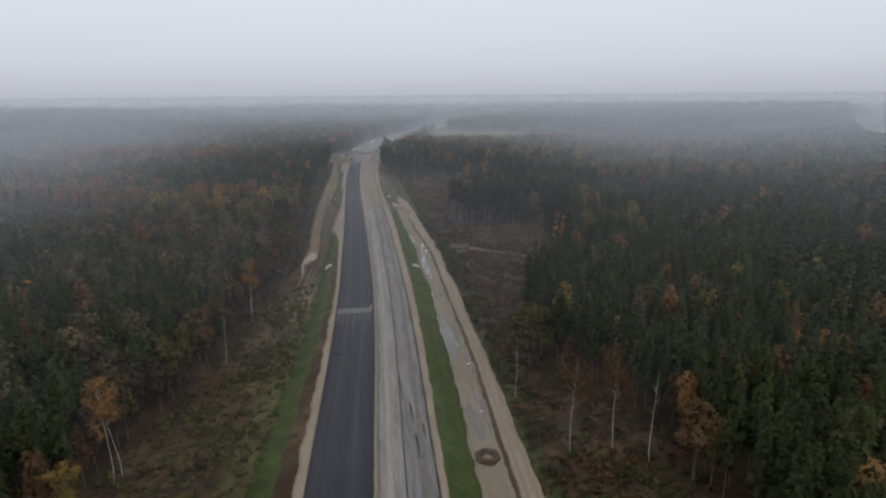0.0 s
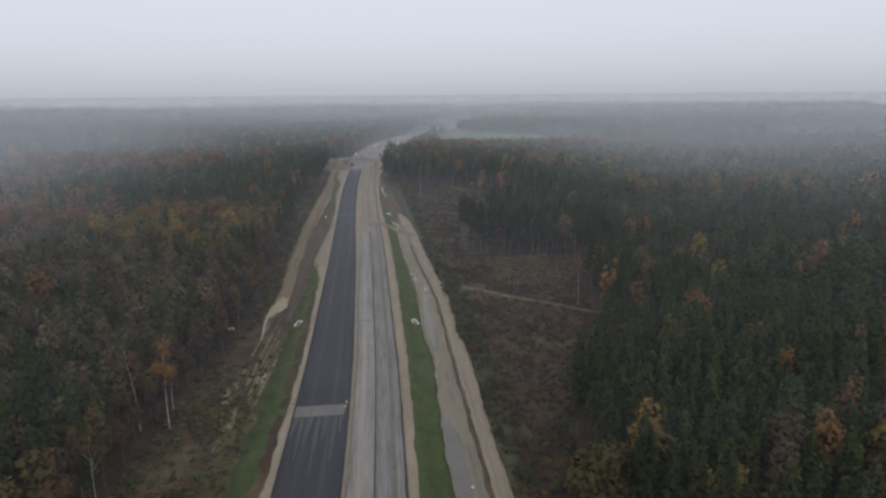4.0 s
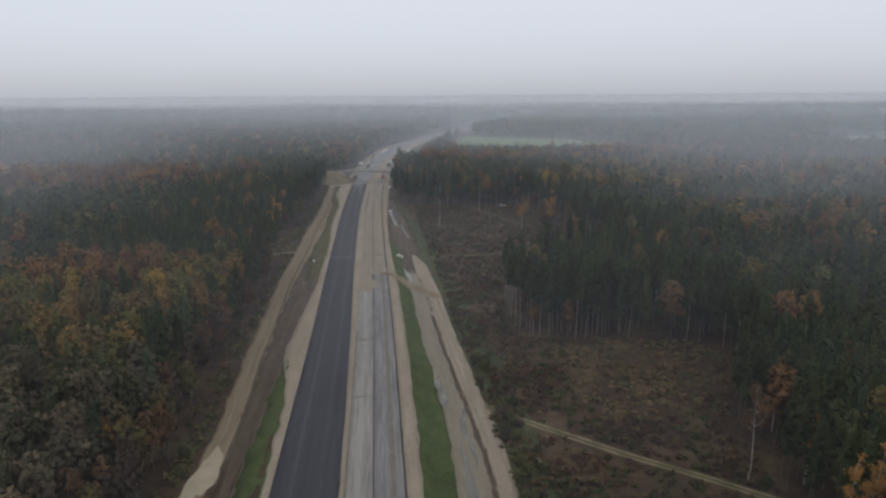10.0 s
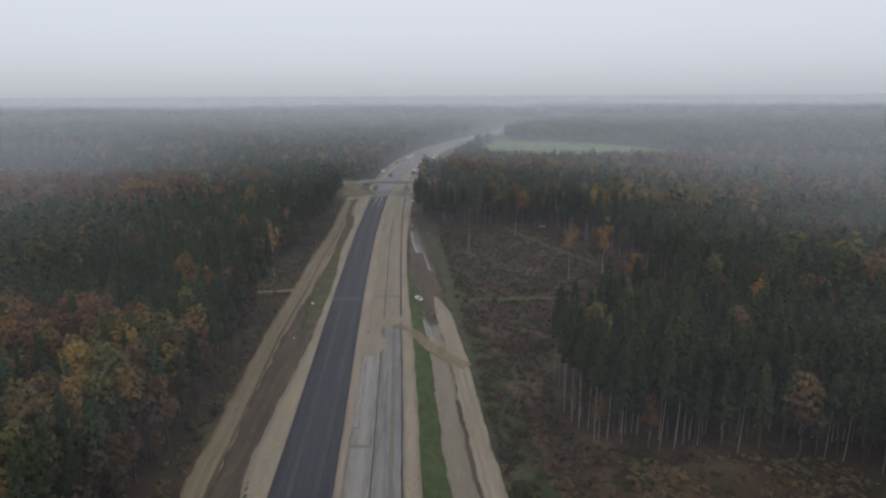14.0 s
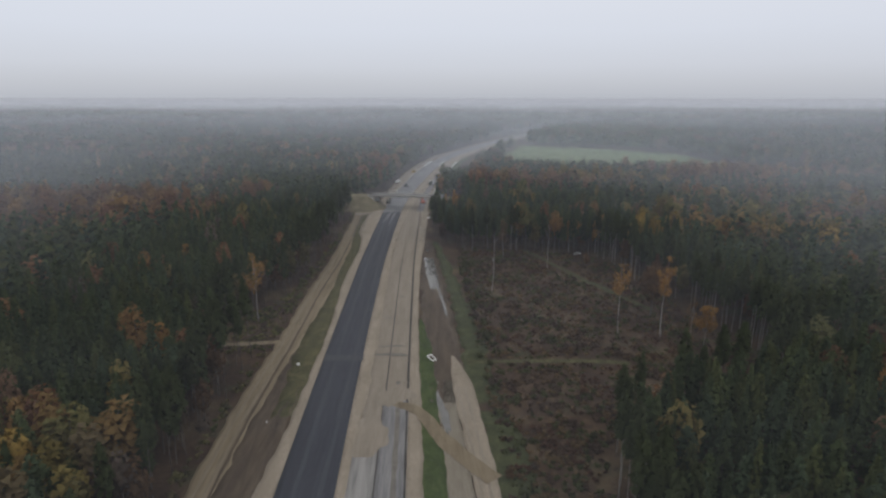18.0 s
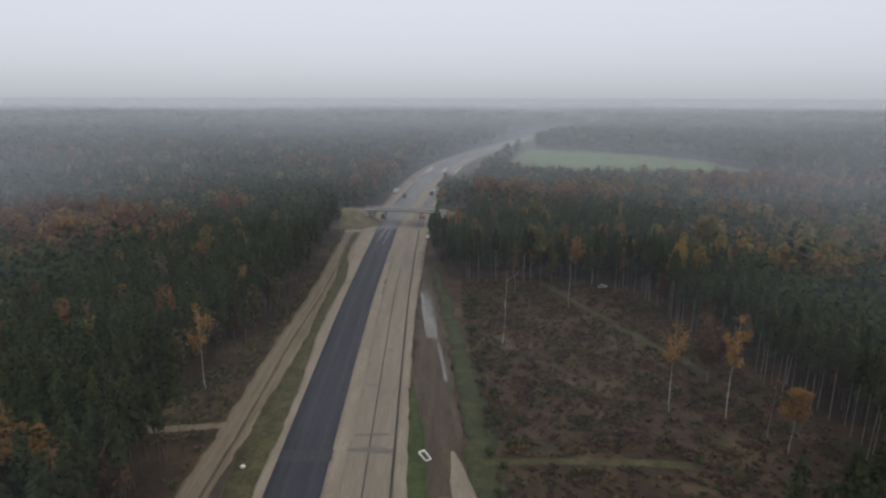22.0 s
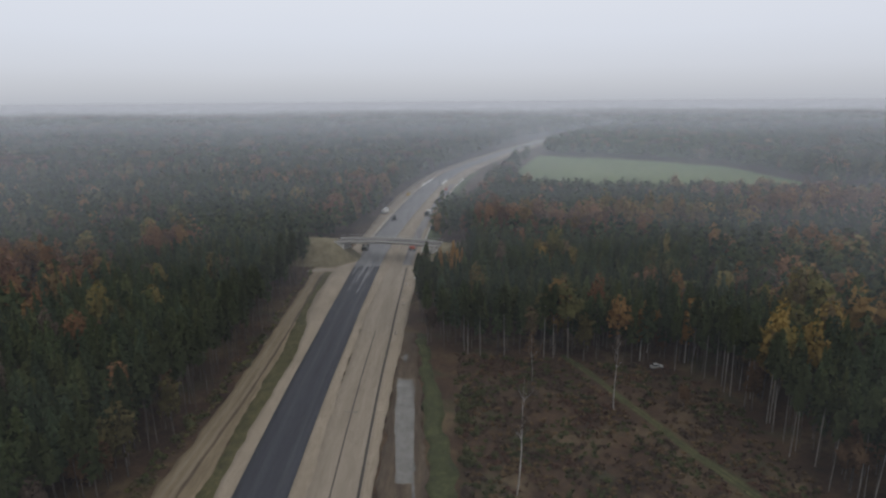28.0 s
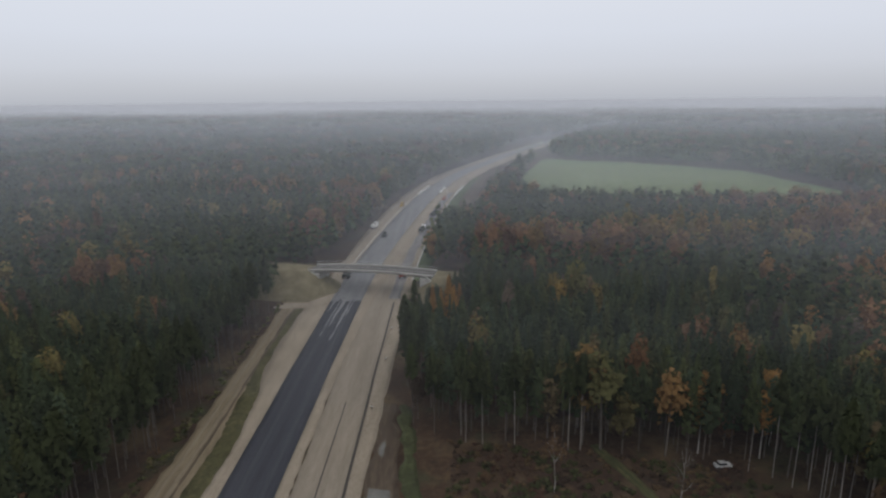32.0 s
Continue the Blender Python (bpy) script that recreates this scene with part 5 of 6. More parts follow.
# an even glow, added to lift the far land to the sky's brightness
haze = M["haze"] = bpy.data.materials.new("far_haze_glow")
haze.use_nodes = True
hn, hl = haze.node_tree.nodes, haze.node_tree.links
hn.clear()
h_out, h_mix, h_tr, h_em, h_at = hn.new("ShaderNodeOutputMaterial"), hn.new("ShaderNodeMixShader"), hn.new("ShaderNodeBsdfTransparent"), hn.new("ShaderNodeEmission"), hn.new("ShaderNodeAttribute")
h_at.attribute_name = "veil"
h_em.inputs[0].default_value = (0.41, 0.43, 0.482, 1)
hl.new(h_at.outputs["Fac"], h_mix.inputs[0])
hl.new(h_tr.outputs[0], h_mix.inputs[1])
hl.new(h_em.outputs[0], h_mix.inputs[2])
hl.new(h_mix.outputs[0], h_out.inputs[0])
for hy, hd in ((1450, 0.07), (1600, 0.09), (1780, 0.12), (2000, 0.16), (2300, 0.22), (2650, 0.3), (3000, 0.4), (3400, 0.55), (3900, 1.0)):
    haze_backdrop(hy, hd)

# ---- the overbridge ----
def bridge():
    ob = empty("overbridge", "pale concrete overbridge with a flat arched deck and edge caps", "bridge", at=(0.2, float(bridge_y(0.2)), 0.7), turn=-12.2)
    half, wide = 24.8, 4.2
    n = 24
    xs = np.linspace(-half, half, n + 1)
    top = 8.3 - 0.9 * (xs / half) ** 2
    low = np.where(np.abs(xs) < half - 3, 7.3 - 1.2 * (xs / half) ** 2, 5.6)
    bm = bmesh.new()
    rows = []
    for x, t, l in zip(xs, top, low):
        rows.append([bm.verts.new(q) for q in ((x, -wide, t), (x, -wide, t - 0.3), (x, -wide + 1.4, l), (x, wide - 1.4, l), (x, wide, t - 0.3), (x, wide, t))])
    for a, b in zip(rows, rows[1:]):
        for k in range(6):
            bm.faces.new((a[k], a[(k + 1) % 6], b[(k + 1) % 6], b[k]))
    bm.faces.new(rows[0][::-1])
    bm.faces.new(rows[-1])
    part("deck", bm, M["concrete"], ob, "arched concrete deck")
    for s in (-1, 1):
        bm = bmesh.new()
        rows = []
        for x, t in zip(xs, top):
            y0, y1 = sorted((s * (wide - 0.35), s * (wide + 0.25)))
            rows.append([bm.verts.new(q) for q in ((x, y0, t + 0.02), (x, y1, t + 0.02), (x, y1, t + 0.42), (x, y0, t + 0.42))])
        for a, b in zip(rows, rows[1:]):
            for k in range(4):
                bm.faces.new((a[k], a[(k + 1) % 4], b[(k + 1) % 4], b[k]))
        bm.faces.new(rows[0][::-1])
        bm.faces.new(rows[-1])
        part("edge_cap", bm, M["concrete"], ob, "pale concrete edge cap")
        bm = bmesh.new()
        rail = [(x, s * wide, t + 1.4) for x, t in zip(xs, top)]
        tube(bm, rail, [0.06] * len(rail), 6)
        rl = part("railing", bm, M["steel_grey"], ob, "galvanised steel railing")
        for k in range(0, n + 1, 2):
            part("post", boxed(xs[k] - 0.05, xs[k] + 0.05, s * wide - 0.05, s * wide + 0.05, top[k] + 0.4, top[k] + 1.4), M["steel_grey"], rl)
        part("abutment", boxed(s * 21.6 - 1.6, s * 21.6 + 1.6, -4.6, 4.6, -1.0, 6.4, bevel=0.1), M["concrete"], ob, "grey concrete abutment wall")
        for q in (-1, 1):
            bm = boxed(0, 5.5, -0.3, 0.3, -0.5, 7.6, bevel=0.08)
            for v in bm.verts:
                if v.co.x > 3 and v.co.z > 4:
                    v.co.z -= 3.2
            w = part("wing_wall", bm, M["concrete"], ob, "sloping concrete wing wall")
            w.matrix_basis = pose(s * 22.4, q * 4.4, 0, 0, 0, (0 if s > 0 else 180) + s * q * 25)
    bm = bmesh.new()
    rows = []
    for x, t in zip(xs, top):
        rows.append([bm.verts.new((x, y, t + 0.03)) for y in (-3.8, 0, 3.8)])
    for a, b in zip(rows, rows[1:]):
        for k in range(2):
            bm.faces.new((a[k], a[k + 1], b[k + 1], b[k]))
    part("roadway", bm, M["dust_road"], ob, "dark unfinished bridge roadway")


bridge()


def embankment(name, sign, label):
    s = np.linspace(-16, 75, 60)
    t = np.linspace(-26, 26, 42)
    S, T = np.meshgrid(s, t)
    z = 8.0 - np.maximum(0, np.abs(T) - 5.2) / 1.7 - np.maximum(0, 0.5 - S) / 1.35 - np.maximum(0, S - 20) * 0.055
    z = z + 0.12 * np.sin(S * 1.3 + T) + 0.1 * np.sin(T * 1.9)
    X = 0.2 + sign * (23.8 + S)
    Y = bridge_y(X) + T
    z = np.maximum(z, height(X, Y) - 0.5)
    v = np.stack([X, Y, z], -1).reshape(-1, 3)
    i = (np.arange(len(t) - 1)[:, None] * len(s) + np.arange(len(s) - 1)).ravel()
    q = np.stack([i, i + 1, i + 1 + len(s), i + len(s)], -1)
    keep = z.reshape(-1)[q].max(1) > (height(X, Y) - 0.4).reshape(-1)[q].max(1)
    q = q[keep]
    tagged(new(name, mesh_np(name, v, q if sign > 0 else q[:, ::-1], [M["bank"]])), label, "embankment", kind="structure")


M["bank"] = material("yellowish_bank", (0.08, 0.068, 0.038), (0.13, 0.112, 0.066), (0.2, 0.172, 0.115), 0.25, 1.8, 0.95, 0.5)
embankment("embankment_left", -1, "yellowish sandy bridge embankment with dry grass")
embankment("embankment_right", 1, "sandy bridge embankment among trees")
tagged(blob("crossing_sand_near", M["sand"], -24, 634, 6, 22, 0.14, "sand heap edge before the bridge", "sand", -4), kind="structure")
for du, dw, dy0, dy1 in ((1.0, 1.2, 626, 664), (4.2, 1.6, 612, 672), (6.6, 1.1, 600, 650), (8.2, 1.0, 622, 690), (2.8, 0.7, 604, 640)):
    sheet("dust_streak", M["asphalt_far"], dy0, dy1, ((dy0, dy1), (du, du + 0.8)), ((dy0, (dy0 + dy1) / 2, dy1), (du + 0.2, du + dw, du + 0.9)), 0.2, "sandy dust dragged along the asphalt", "stain", 3, dy=1.0, ragged=0.18, skirt=0.02)
blob("crossing_sand_side", M["sand"], 13.5, 636, 3, 10, 0.3, "sand trodden beside the drain", "sand", 4)
sheet("edge_strip", M["concrete"], 664, 900, 28.3, 28.8, 0.16, "pale concrete edge strip along the gravel", "kerb", 2, dy=4, skirt=0.1)
sheet("edge_strip_left", M["concrete"], 690, 905, -1.4, -1.0, 0.16, "pale concrete channel along the carriageway", "kerb", 2, dy=4, skirt=0.1)
sheet("damp_lane", M["base_grey"], 640, 905, 21.5, ((640, 905), (25.5, 26.5)), 0.135, "damp grey strip of the gravel carriageway", "road", 4, dy=4, ragged=0.5)

# ---- water, stains, marks ----
for pu, py, pl, pw, tr in ((34.7, 467, 38, 0.9, 4), (33.2, 487, 8, 1.5, 10), (32.2, 387, 17, 2.1, 6), (29.4, 540, 5, 1.4, 0), (35.2, 244, 50, 2.3, 0), (33.8, 168, 40, 3.2, 0), (37.1, 157, 28, 1.0, 0), (33.7, 298, 6, 2.0, 0), (37.4, 279, 11, 1.4, -6), (34.4, 291, 9, 1.8, -4), (37.9, 268, 9, 0.9, 0), (33.6, 205, 9, 1.0, 0), (36.2, 200, 14, 0.8, 0), (34.4, 118, 16, 2.2, 0), (36.6, 124, 20, 0.9, 0)):
    blob("puddle", M["water"], float(axis(py)) + pu, py, pl, pw, 0.13, "shallow grey puddle on sandy ground", "puddle", tr, kind="structure")
sheet("pool", M["water"], 481, 526, ((481, 500, 526), (30.6, 29.2, 28.2)), ((481, 505, 526), (33.6, 33.4, 32.4)), 0.16, "long shallow pool of grey water beside the gravel", "puddle", 4, ragged=0.18, skirt=0.02)
for px, py, pl, pw, pm in ((-25.0, 266, 17, 4.6, "sand_bright"), (-27.5, 203, 9, 3.4, "track"), (-24.5, 190, 8, 1.6, "track"), (-21.0, 212, 9, 0.9, "sand")):
    blob("bare_patch", M[pm], px, py, pl, pw, 0.14, "pale bare sand patch", "sand", kind="structure")
for du, dw, dl in ((0.4, 1.3, 9), (2.0, 0.8, 17), (3.3, 1.5, 12), (5.4, 0.9, 22), (6.8, 1.7, 10), (9.0, 0.8, 18), (10.2, 1.0, 8)):
    sheet("joint_streak", M["dust_dark"], 187 - dl, 187, ((187 - dl, 187), (du + 0.3, du)), ((187 - dl, 187), (du + 0.5, du + dw)), 0.191, "dusty streak trailing off over the asphalt", "stain", 3, dy=1.0, ragged=0.1, skirt=0.02)
for px, py, pl, pw, tr in ((-9.0, 154.6, 2.0, 2.8, 0), (8.2, 121, 10, 0.4, 0), (8.4, 108, 8, 0.55, 0), (6.6, 134, 12, 0.3, 0), (10.2, 113, 7, 0.35, 0)):
    blob("oil_stain", M["tyre"] if px < -5 else M["slot"], px, py, pl, pw, 0.20, "dark oily stain on the carriageway", "stain", tr, kind="structure")


blob("spread_sand", M["gravel"], 3.2, 376, 14, 8.5, 0.2, "sand spread over the end of the milled lane", "sand", kind="structure")
blob("spread_sand_end", M["gravel"], 7.6, 394, 9, 8.0, 0.22, "sand spread over the end of the grey lane", "sand", kind="structure")


def crossmark(y, u0, u1, depth, mat, lift, label, name="cross_joint"):
    sheet(name, mat, y, y + depth, u0, u1, lift, label, "joint", 5, dy=0.3, ragged=0.2, skirt=0.02)


M["dust"] = material("dusty_tack", (0.10, 0.10, 0.105), (0.13, 0.13, 0.135), (0.17, 0.168, 0.165), 0.4, 3.0, 0.85, 0.1, (1.3, 0.1, 1))
crossmark(191.0, 0.1, 11.1, 0.35, M["slot"], 0.185, "dark transverse paving joint")
sheet("joint_dust", M["dust"], 186.2, 190.9, 0.4, 11.0, 0.193, "dusty light band before the paving joint", "stain", 6, ragged=0.25, skirt=0.02, dy=0.6)
for yy, u0, u1, dd in ((324, 12.9, 17.0, 1.6), (331, 12.9, 14.8, 0.9), (418.5, 14.6, 23.4, 2.6), (424.5, 15.2, 22.5, 1.3), (448, 15, 18, 1.2), (290, 13, 17, 0.8), (243, 13.4, 17, 0.9), (470, 19, 21, 1.6), (508, 17, 20, 0.8), (401, 20.5, 22, 1.6)):
    blob("smudge", M["smudge"], float(axis(yy)) + (u0 + u1) / 2, yy, dd, u1 - u0, 0.2, "dark dusty smudge across the unpaved lane", "stain", kind="structure")
crossmark(414.5, 0.2, 11.0, 4.2, M["damp"], 0.195, "dark damp band across the asphalt")
for u0, wd, y0, y1 in ((3.1, 0.8, -60, 640), (7.9, 0.9, -60, 640)):
    sheet("wheel_streak", M["streak"] if "streak" in M else M.setdefault("streak", material("worn_asphalt", (0.024, 0.026, 0.034), (0.033, 0.036, 0.046), (0.046, 0.049, 0.06), 0.3, 2.0, 0.7, 0.1, (1, 0.02, 1))), y0, y1, u0, u0 + wd, 0.185, "faint pale wheel streak along the asphalt", "stain", 2, dy=4, ragged=0.08, skirt=0.01)
M["base_bright"] = material("pale_dusty_streak", (0.19, 0.184, 0.177), (0.24, 0.233, 0.225), (0.29, 0.282, 0.273), 0.4, 3.0, 0.9, 0.1, (1.3, 0.06, 1))
for u0, wd, y0, y1, mt in ((13.0, 0.3, -60, 330, "smudge"), (14.7, 1.0, -60, 372, "base_bright"), (21.2, 0.9, -60, 392, "smudge"), (23.6, 0.3, -60, 402, "slot")):
    sheet("trace", M[mt], y0, y1, u0, u0 + wd, 0.19, "long trace along the unfinished lane", "stain", 2, dy=3, ragged=0.12, skirt=0.01)
for side, table, lift in ((1, TRACK_L, 0.13), (-1, DIRT, 0.12)):
    lo, hi = (-60, 400) if side > 0 else (262, 640)
    for off in (0.9, 2.7) if side > 0 else (1.6, 3.6, 4.6):
        sheet("tyre_rut", M["gravel"] if side > 0 else M["mud"] if off > 4 else M["rut"] if "rut" in M else M.setdefault("rut", material("rut_sand", (0.12, 0.10, 0.07), (0.17, 0.14, 0.10), (0.22, 0.185, 0.135), 0.4, 2.0, 0.95, 0.4, (1.5, 0.1, 1))), lo, hi, (table[0], tuple(np.array(table[1]) + off)), (table[0], tuple(np.array(table[1]) + off + 0.55)), lift, "damp tyre rut in the sand", "rut", 2, ragged=0.15, skirt=0.01)


# ---- small things along the works ----
def headwall(x, y, turn, tilt, label, scale=0.7):
    ob = empty("culvert_headwall", label, "headwall", "culvert headwalls", (x, y, float(height(x, y)) + 0.1), turn)
    ob.scale = (scale, scale, scale)
    for s in (-1, 1):
        p = part("side_wall", boxed(-2.1, 2.1, s * 0.95 - 0.16, s * 0.95 + 0.16, -0.3, 0.45, bevel=0.03), M["white_concrete"], ob)
        p.matrix_basis = pose(0, 0, 0, 0, tilt, 0)
    for xx, nm in ((-2.0, "head_beam"), (2.0, "foot_beam")):
        p = part(nm, boxed(xx - 0.2, xx + 0.2, -0.8, 0.8, -0.3, 0.45, bevel=0.03), M["white_concrete"], ob)
        p.matrix_basis = pose(0, 0, 0, 0, tilt, 0)
    p = part("floor_slab", boxed(-1.9, 1.9, -0.85, 0.85, -0.3, 0.02), M["mud"], ob, "dark earth floor")
    p.matrix_basis = pose(0, 0, 0, 0, tilt, 0)


headwall(16.4, 417, -56, 14, "white concrete culvert headwall lying on the grass slope")
headwall(19.8, 244, -65, 14, "white concrete culvert headwall on the green verge")
headwall(14.6, 620, 88, 4, "pale concrete drain slab beside the carriageway", 0.85)
headwall(-16.3, 245, 65, -14, "white concrete culvert headwall on the mottled verge")


slab = boxed(-1.1, 1.1, -0.75, 0.75, 0.1, 0.45, bevel=0.04)
slab_mesh = bpy.data.meshes.new("concrete_slab")
slab.to_mesh(slab_mesh)
slab.free()
slab_mesh.materials.append(M["white_concrete"])
slab = tagged(new("concrete_slab", slab_mesh), "pale concrete slab lying in brown scrub", "slab")
slab.matrix_basis = pose(-37, 246, float(height(-37, 246)), 0, 6, 20)


def ring_mound(x, y):
    n, k = 36, 10
    V, F = [], []
    for i in range(n):
        a = 2 * math.pi * i / n
        for j in range(k):
            b = math.pi * j / (k - 1)
            r = 1.75 - 0.75 * math.cos(b) + 0.15 * math.sin(5 * a + j)
            V.append((x + r * math.cos(a), y + r * 1.15 * math.sin(a), float(height(x, y)) + 0.05 + 0.65 * math.sin(b) * (1 + 0.3 * math.sin(3 * a))))
    for i in range(n):
        for j in range(k - 1):
            F.append((i * k + j, i * k + j + 1, ((i + 1) % n) * k + j + 1, ((i + 1) % n) * k + j))
    tagged(new("earth_ring", mesh_np("earth_ring", V, F, [M["mud"]])), "dark ring of dug earth beside the sandy track", "earth mound")


ring_mound(21.9, 104.5)


def rock(x, y, size, mat, label, seed):
    r = np.random.default_rng(seed)
    bm = bmesh.new()
    bmesh.ops.create_icosphere(bm, subdivisions=2, radius=size)
    for v in bm.verts:
        v.co *= 1 + 0.25 * math.sin(v.co.x * 5 / size + seed) * math.cos(v.co.y * 4 / size) + r.normal(0, 0.06)
        v.co.z *= 0.6
    me = bpy.data.meshes.new("rock")
    bm.to_mesh(me)
    bm.free()
    me.materials.append(mat)
    ob = new("rock", me)
    ob.location = (x, y, float(height(x, y)) + 0.2 + size * 0.25)
    tagged(ob, label, "rock", "loose stones")


for k, (sx, sy, ss) in enumerate(((-20.1, 413.3, 0.55), (-20.9, 383.6, 0.22), (25.5, 147, 0.4), (24.5, 160, 0.3), (24, 122, 0.3))):
    rock(sx, sy, ss, M["white_concrete"], "pale loose stone on bare ground", 300 + k)


def post(x, y, h, mat, label, name="marker_post"):
    ob = empty(name, label, "post", "marker posts", (x, y, float(height(x, y)) + 0.1))
    bm = bmesh.new()
    tube(bm, [(0, 0, -0.2), (0, 0, h * 0.8), (0, 0, h)], [0.16, 0.15, 0.11], 8)
    part("shaft", bm, mat, ob)
    part("band", boxed(-0.19, 0.19, -0.19, 0.19, h * 0.6, h * 0.78, bevel=0.02), M["paint_white"], ob, "white band")


for qx, qy in ((10.2, 557), (10.8, 609), (-11.4, 192.4), (0.5, 188.8), (0.6, 190.8), (-11.5, 194.5), (13, 630), (11.0, 585)):
    post(qx, qy, 1.0, M["paint_red"] if qy < 200 else M["slot"], "short dark marker post beside the carriageway")


# ---- vehicles beyond and under the bridge ----
def wheel(ob, x, y, r, w):
    bm = bmesh.new()
    tube(bm, [(x, y - w / 2, r), (x, y - w * 0.35, r), (x, y + w * 0.35, r), (x, y + w / 2, r)], [r * 0.9, r, r, r * 0.9], 16)
    t = part("tyre", bm, M["tyre"], ob)
    bm = bmesh.new()
    tube(bm, [(x, y - w / 2 - 0.02, r), (x, y + w / 2 + 0.02, r)], [r * 0.55, r * 0.55], 12)
    part("rim", bm, M["steel_grey"], t)


def truck(x, y, turn, cab, body, label):
    ob = empty("dump_truck", label, "truck", "lorries on the works", (x, y, float(height(x, y)) + 0.12), turn)
    part("chassis", boxed(-4.2, 4.2, -0.5, 0.5, 0.75, 1.1, bevel=0.04), M["paint_dark"], ob)
    bm = boxed(2.4, 4.5, -1.22, 1.22, 0.8, 3.1, bevel=0.15)
    for v in bm.verts:
        if v.co.z > 2 and v.co.x > 4:
            v.co.x -= 0.35
    c = part("cab", bm, M[cab], ob)
    part("windscreen", boxed(4.22, 4.36, -1.0, 1.0, 1.95, 2.75, bevel=0.03), M["glass"], c)
    for s in (-1, 1):
        part("side_window", boxed(3.0, 4.0, s * 1.23 - 0.02, s * 1.23 + 0.02, 1.95, 2.7, bevel=0.01), M["glass"], c)
    bm = bmesh.new()
    box(bm, -4.3, 2.1, -1.25, 1.25, 1.15, 1.4, bevel=0.03)
    for s in (-1, 1):
        box(bm, -4.3, 2.1, s * 1.2 - 0.06, s * 1.2 + 0.06, 1.38, 2.7, bevel=0.02)
    box(bm, 1.98, 2.12, -1.15, 1.15, 1.38, 2.9, bevel=0.02)
    box(bm, -4.3, -4.18, -1.15, 1.15, 1.38, 2.6, bevel=0.02)
    part("tipper_body", bm, M[body], ob)
    for wx in (-3.2, -1.9, 3.2):
        for s in (-1, 1):
            wheel(ob, wx, s * 1.02, 0.52, 0.4)


def roller(x, y, turn, paint, label):
    ob = empty("road_roller", label, "roller", "machines on the works", (x, y, float(height(x, y)) + 0.12), turn)
    bm = bmesh.new()
    tube(bm, [(1.9, -1.05, 0.75), (1.9, -1.0, 0.75), (1.9, 1.0, 0.75), (1.9, 1.05, 0.75)], [0.7, 0.75, 0.75, 0.7], 24)
    part("drum", bm, M["steel_grey"], ob)
    part("drum_frame", boxed(0.6, 2.9, -1.25, 1.25, 0.75, 1.0, bevel=0.04), M[paint], ob)
    part("engine_cover", boxed(-2.6, -0.3, -0.9, 0.9, 0.8, 1.9, bevel=0.15), M[paint], ob)
    part("cab", boxed(-0.4, 1.0, -0.8, 0.8, 1.0, 2.7, bevel=0.08), M["glass"], ob)
    part("cab_roof", boxed(-0.6, 1.2, -0.95, 0.95, 2.7, 2.85, bevel=0.04), M[paint], ob)
    for s in (-1, 1):
        wheel(ob, -1.6, s * 0.85, 0.75, 0.5)


def excavator(x, y, turn, paint, label):
    ob = empty("excavator", label, "excavator", "machines on the works", (x, y, float(height(x, y)) + 0.12), turn)
    for s in (-1, 1):
        part("crawler", boxed(-1.9, 1.9, s * 1.1 - 0.3, s * 1.1 + 0.3, 0, 0.85, bevel=0.3), M["tyre"], ob)
    part("house", boxed(-1.9, 1.2, -1.25, 1.25, 1.0, 2.1, bevel=0.15), M[paint], ob)
    part("cab", boxed(0.0, 1.4, 0.3, 1.25, 1.2, 2.9, bevel=0.1), M["glass"], ob)
    for nm, a, b, w in (("boom", (1.0, -0.2, 1.7), (4.0, -0.2, 4.0), 0.3), ("stick", (4.0, -0.2, 4.0), (5.6, -0.2, 1.6), 0.22)):
        bm = bmesh.new()
        m_ = ((a[0] + b[0]) / 2, a[1], (a[2] + b[2]) / 2 + 0.4)
        tube(bm, [a, m_, b], [w, w * 1.2, w * 0.8], 6)
        part(nm, bm, M[paint], ob)
    part("bucket", boxed(5.0, 6.0, -0.7, 0.3, 0.7, 1.6, bevel=0.2), M["paint_dark"], ob)


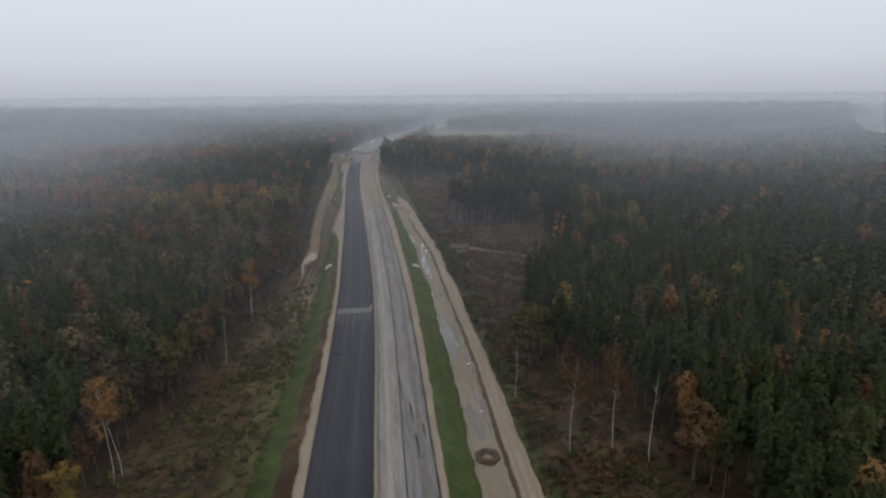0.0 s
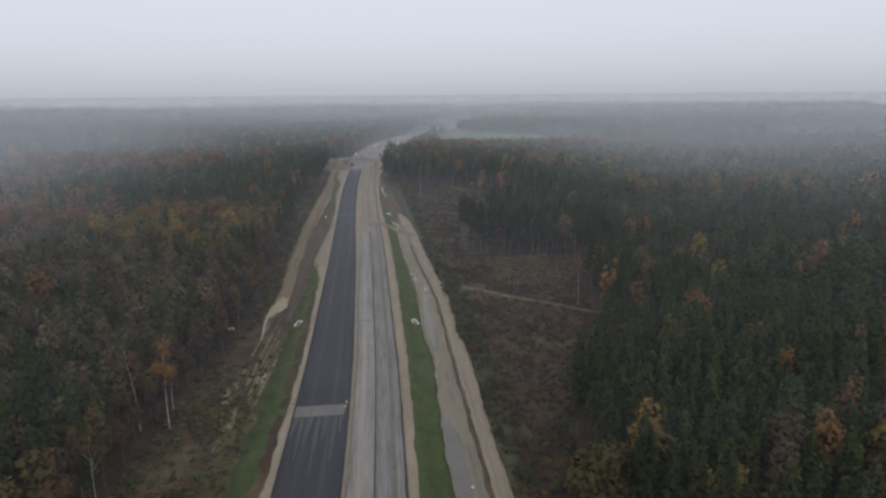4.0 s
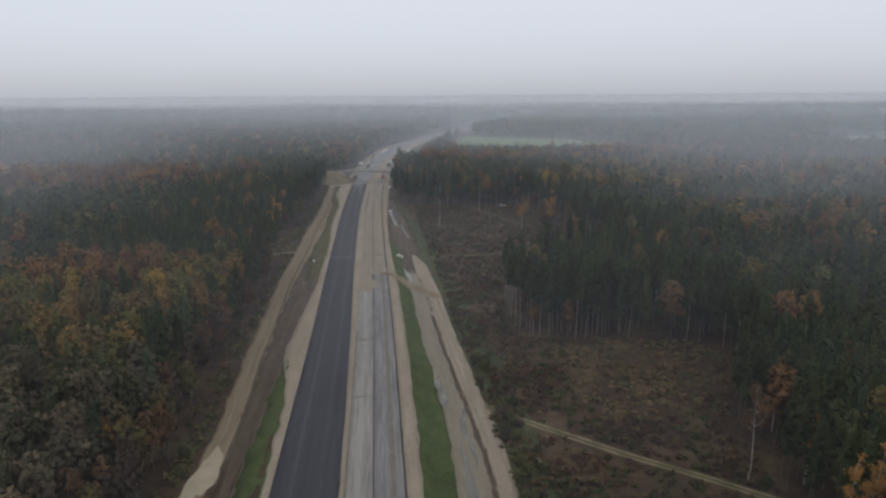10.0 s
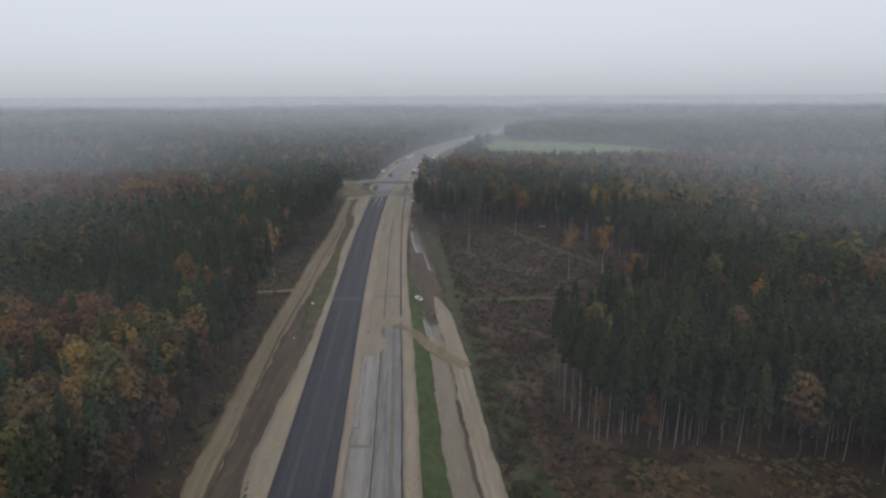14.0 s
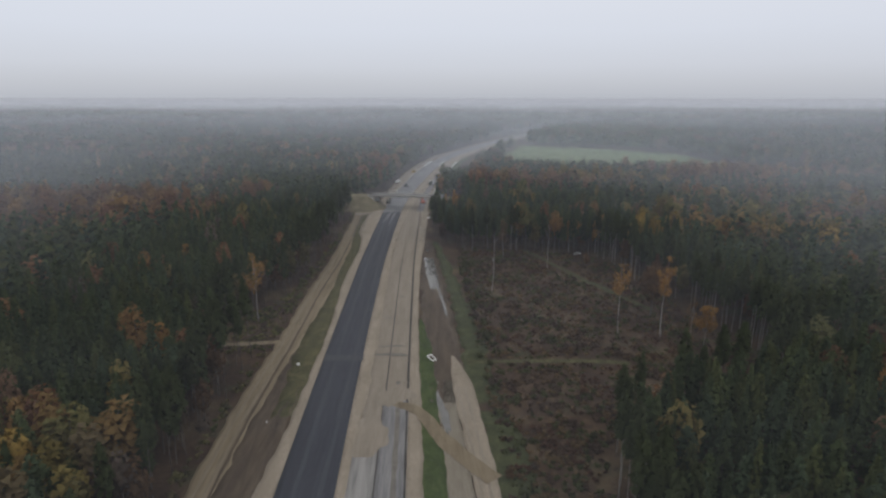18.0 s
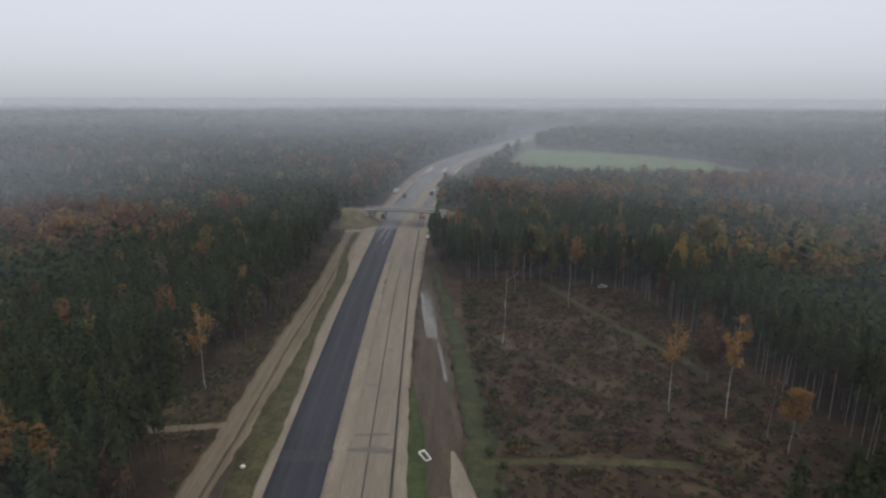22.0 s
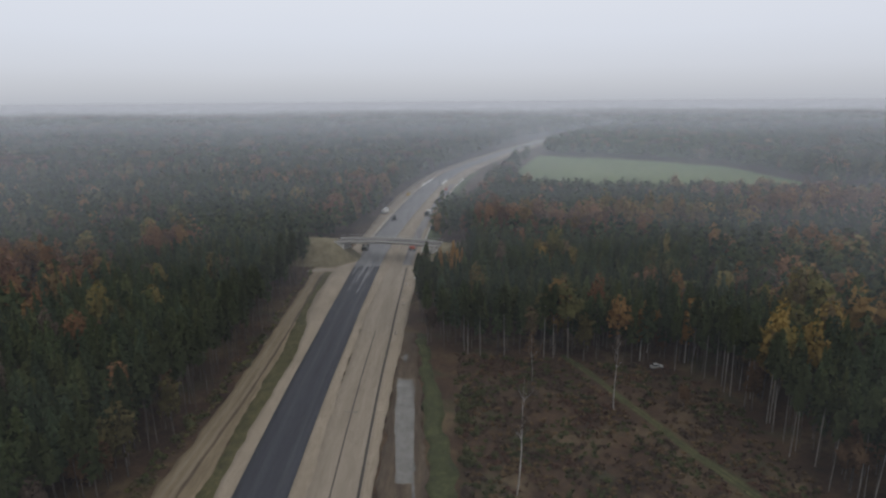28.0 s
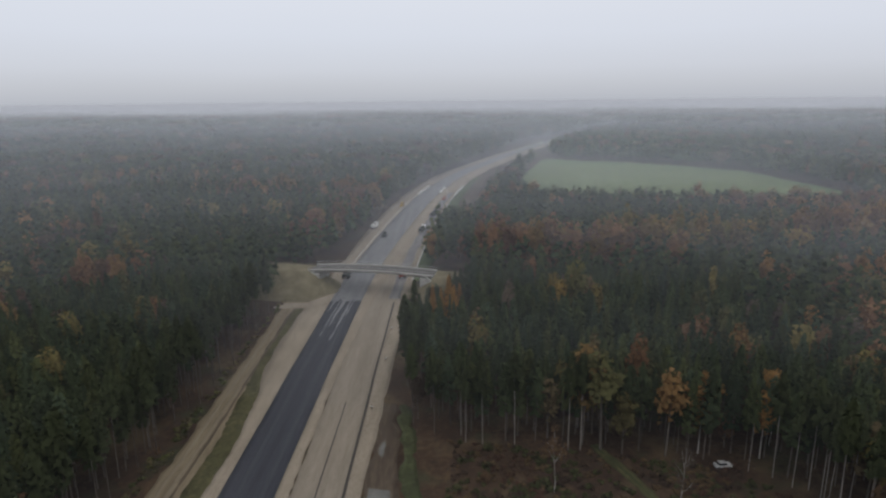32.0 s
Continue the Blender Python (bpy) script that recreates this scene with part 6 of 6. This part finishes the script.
truck(16.0, 759, 78, "paint_white", "paint_dark", "white and dark dump truck parked on the gravel carriageway")
truck(21.8, 806, 76, "paint_dark", "paint_dark", "dark green dump truck parked on the gravel carriageway")
roller(29, 868, 70, "paint_red", "red road roller beside the gravel carriageway")
roller(-0.5, 842, 74, "paint_yellow", "yellow road roller at the edge of the grey carriageway")
roller(-4.0, 746, 80, "paint_dark", "dark road roller standing on the grey carriageway")
excavator(10.4, 668, 100, "paint_red", "red excavator standing under the bridge")
excavator(-13, 668, 80, "paint_dark", "dark excavator standing under the bridge")
truck(-12.0, 770, 80, "paint_white", "paint_white", "small white works truck on the sandy shoulder")


def parapet(y0, y1, u, label):
    ob = empty("parapet", label, "parapet", "underpass parapets")
    n = 6
    for k in range(n):
        a, b = y0 + (y1 - y0) * k / n, y0 + (y1 - y0) * (k + 1) / n - 0.08
        xa, xb = float(axis(a)) + u, float(axis(b)) + u
        bm = boxed(-0.25, 0.25, 0, math.hypot(b - a, xb - xa), -0.1, 1.25, bevel=0.05)
        p = part("wall_segment", bm, M["white_concrete"], ob)
        p.matrix_basis = pose(xa, a, 0.1, 0, 0, -math.degrees(math.atan2(xb - xa, b - a)))


parapet(896, 940, -0.5, "white concrete parapet of the underpass bridge")
parapet(905, 930, 14.9, "short white concrete parapet in the median")
parapet(891, 936, 28.9, "white concrete parapet on the outer edge")


def car(x, y, turn, paint, label):
    ob = empty("parked_car", label, "car", at=(x, y, float(height(x, y)) + 0.02), turn=turn)
    ob.scale = (0.8, 0.8, 0.8)
    part("body", boxed(-2.15, 2.15, -0.88, 0.88, 0.3, 0.95, bevel=0.18), M[paint], ob)
    bm = boxed(-1.5, 1.0, -0.78, 0.78, 0.9, 1.48, bevel=0.12)
    for v in bm.verts:
        if v.co.z > 1.2:
            v.co.x = v.co.x * 0.72 - 0.1
            v.co.y *= 0.86
    g = part("cabin", bm, M["glass"], ob, "dark window band")
    part("roof", boxed(-1.15, 0.6, -0.66, 0.66, 1.47, 1.53, bevel=0.03), M[paint], g)
    for wx in (-1.35, 1.35):
        for s in (-1, 1):
            wheel(ob, wx, s * 0.8, 0.32, 0.2)
    for s in (-1, 1):
        part("headlight", boxed(2.08, 2.18, s * 0.6 - 0.18, s * 0.6 + 0.18, 0.65, 0.8, bevel=0.02), M["paint_white"], ob)


car(84.5, 533.2, 4, "paint_silver", "silver car parked on the grass at the wood's edge")
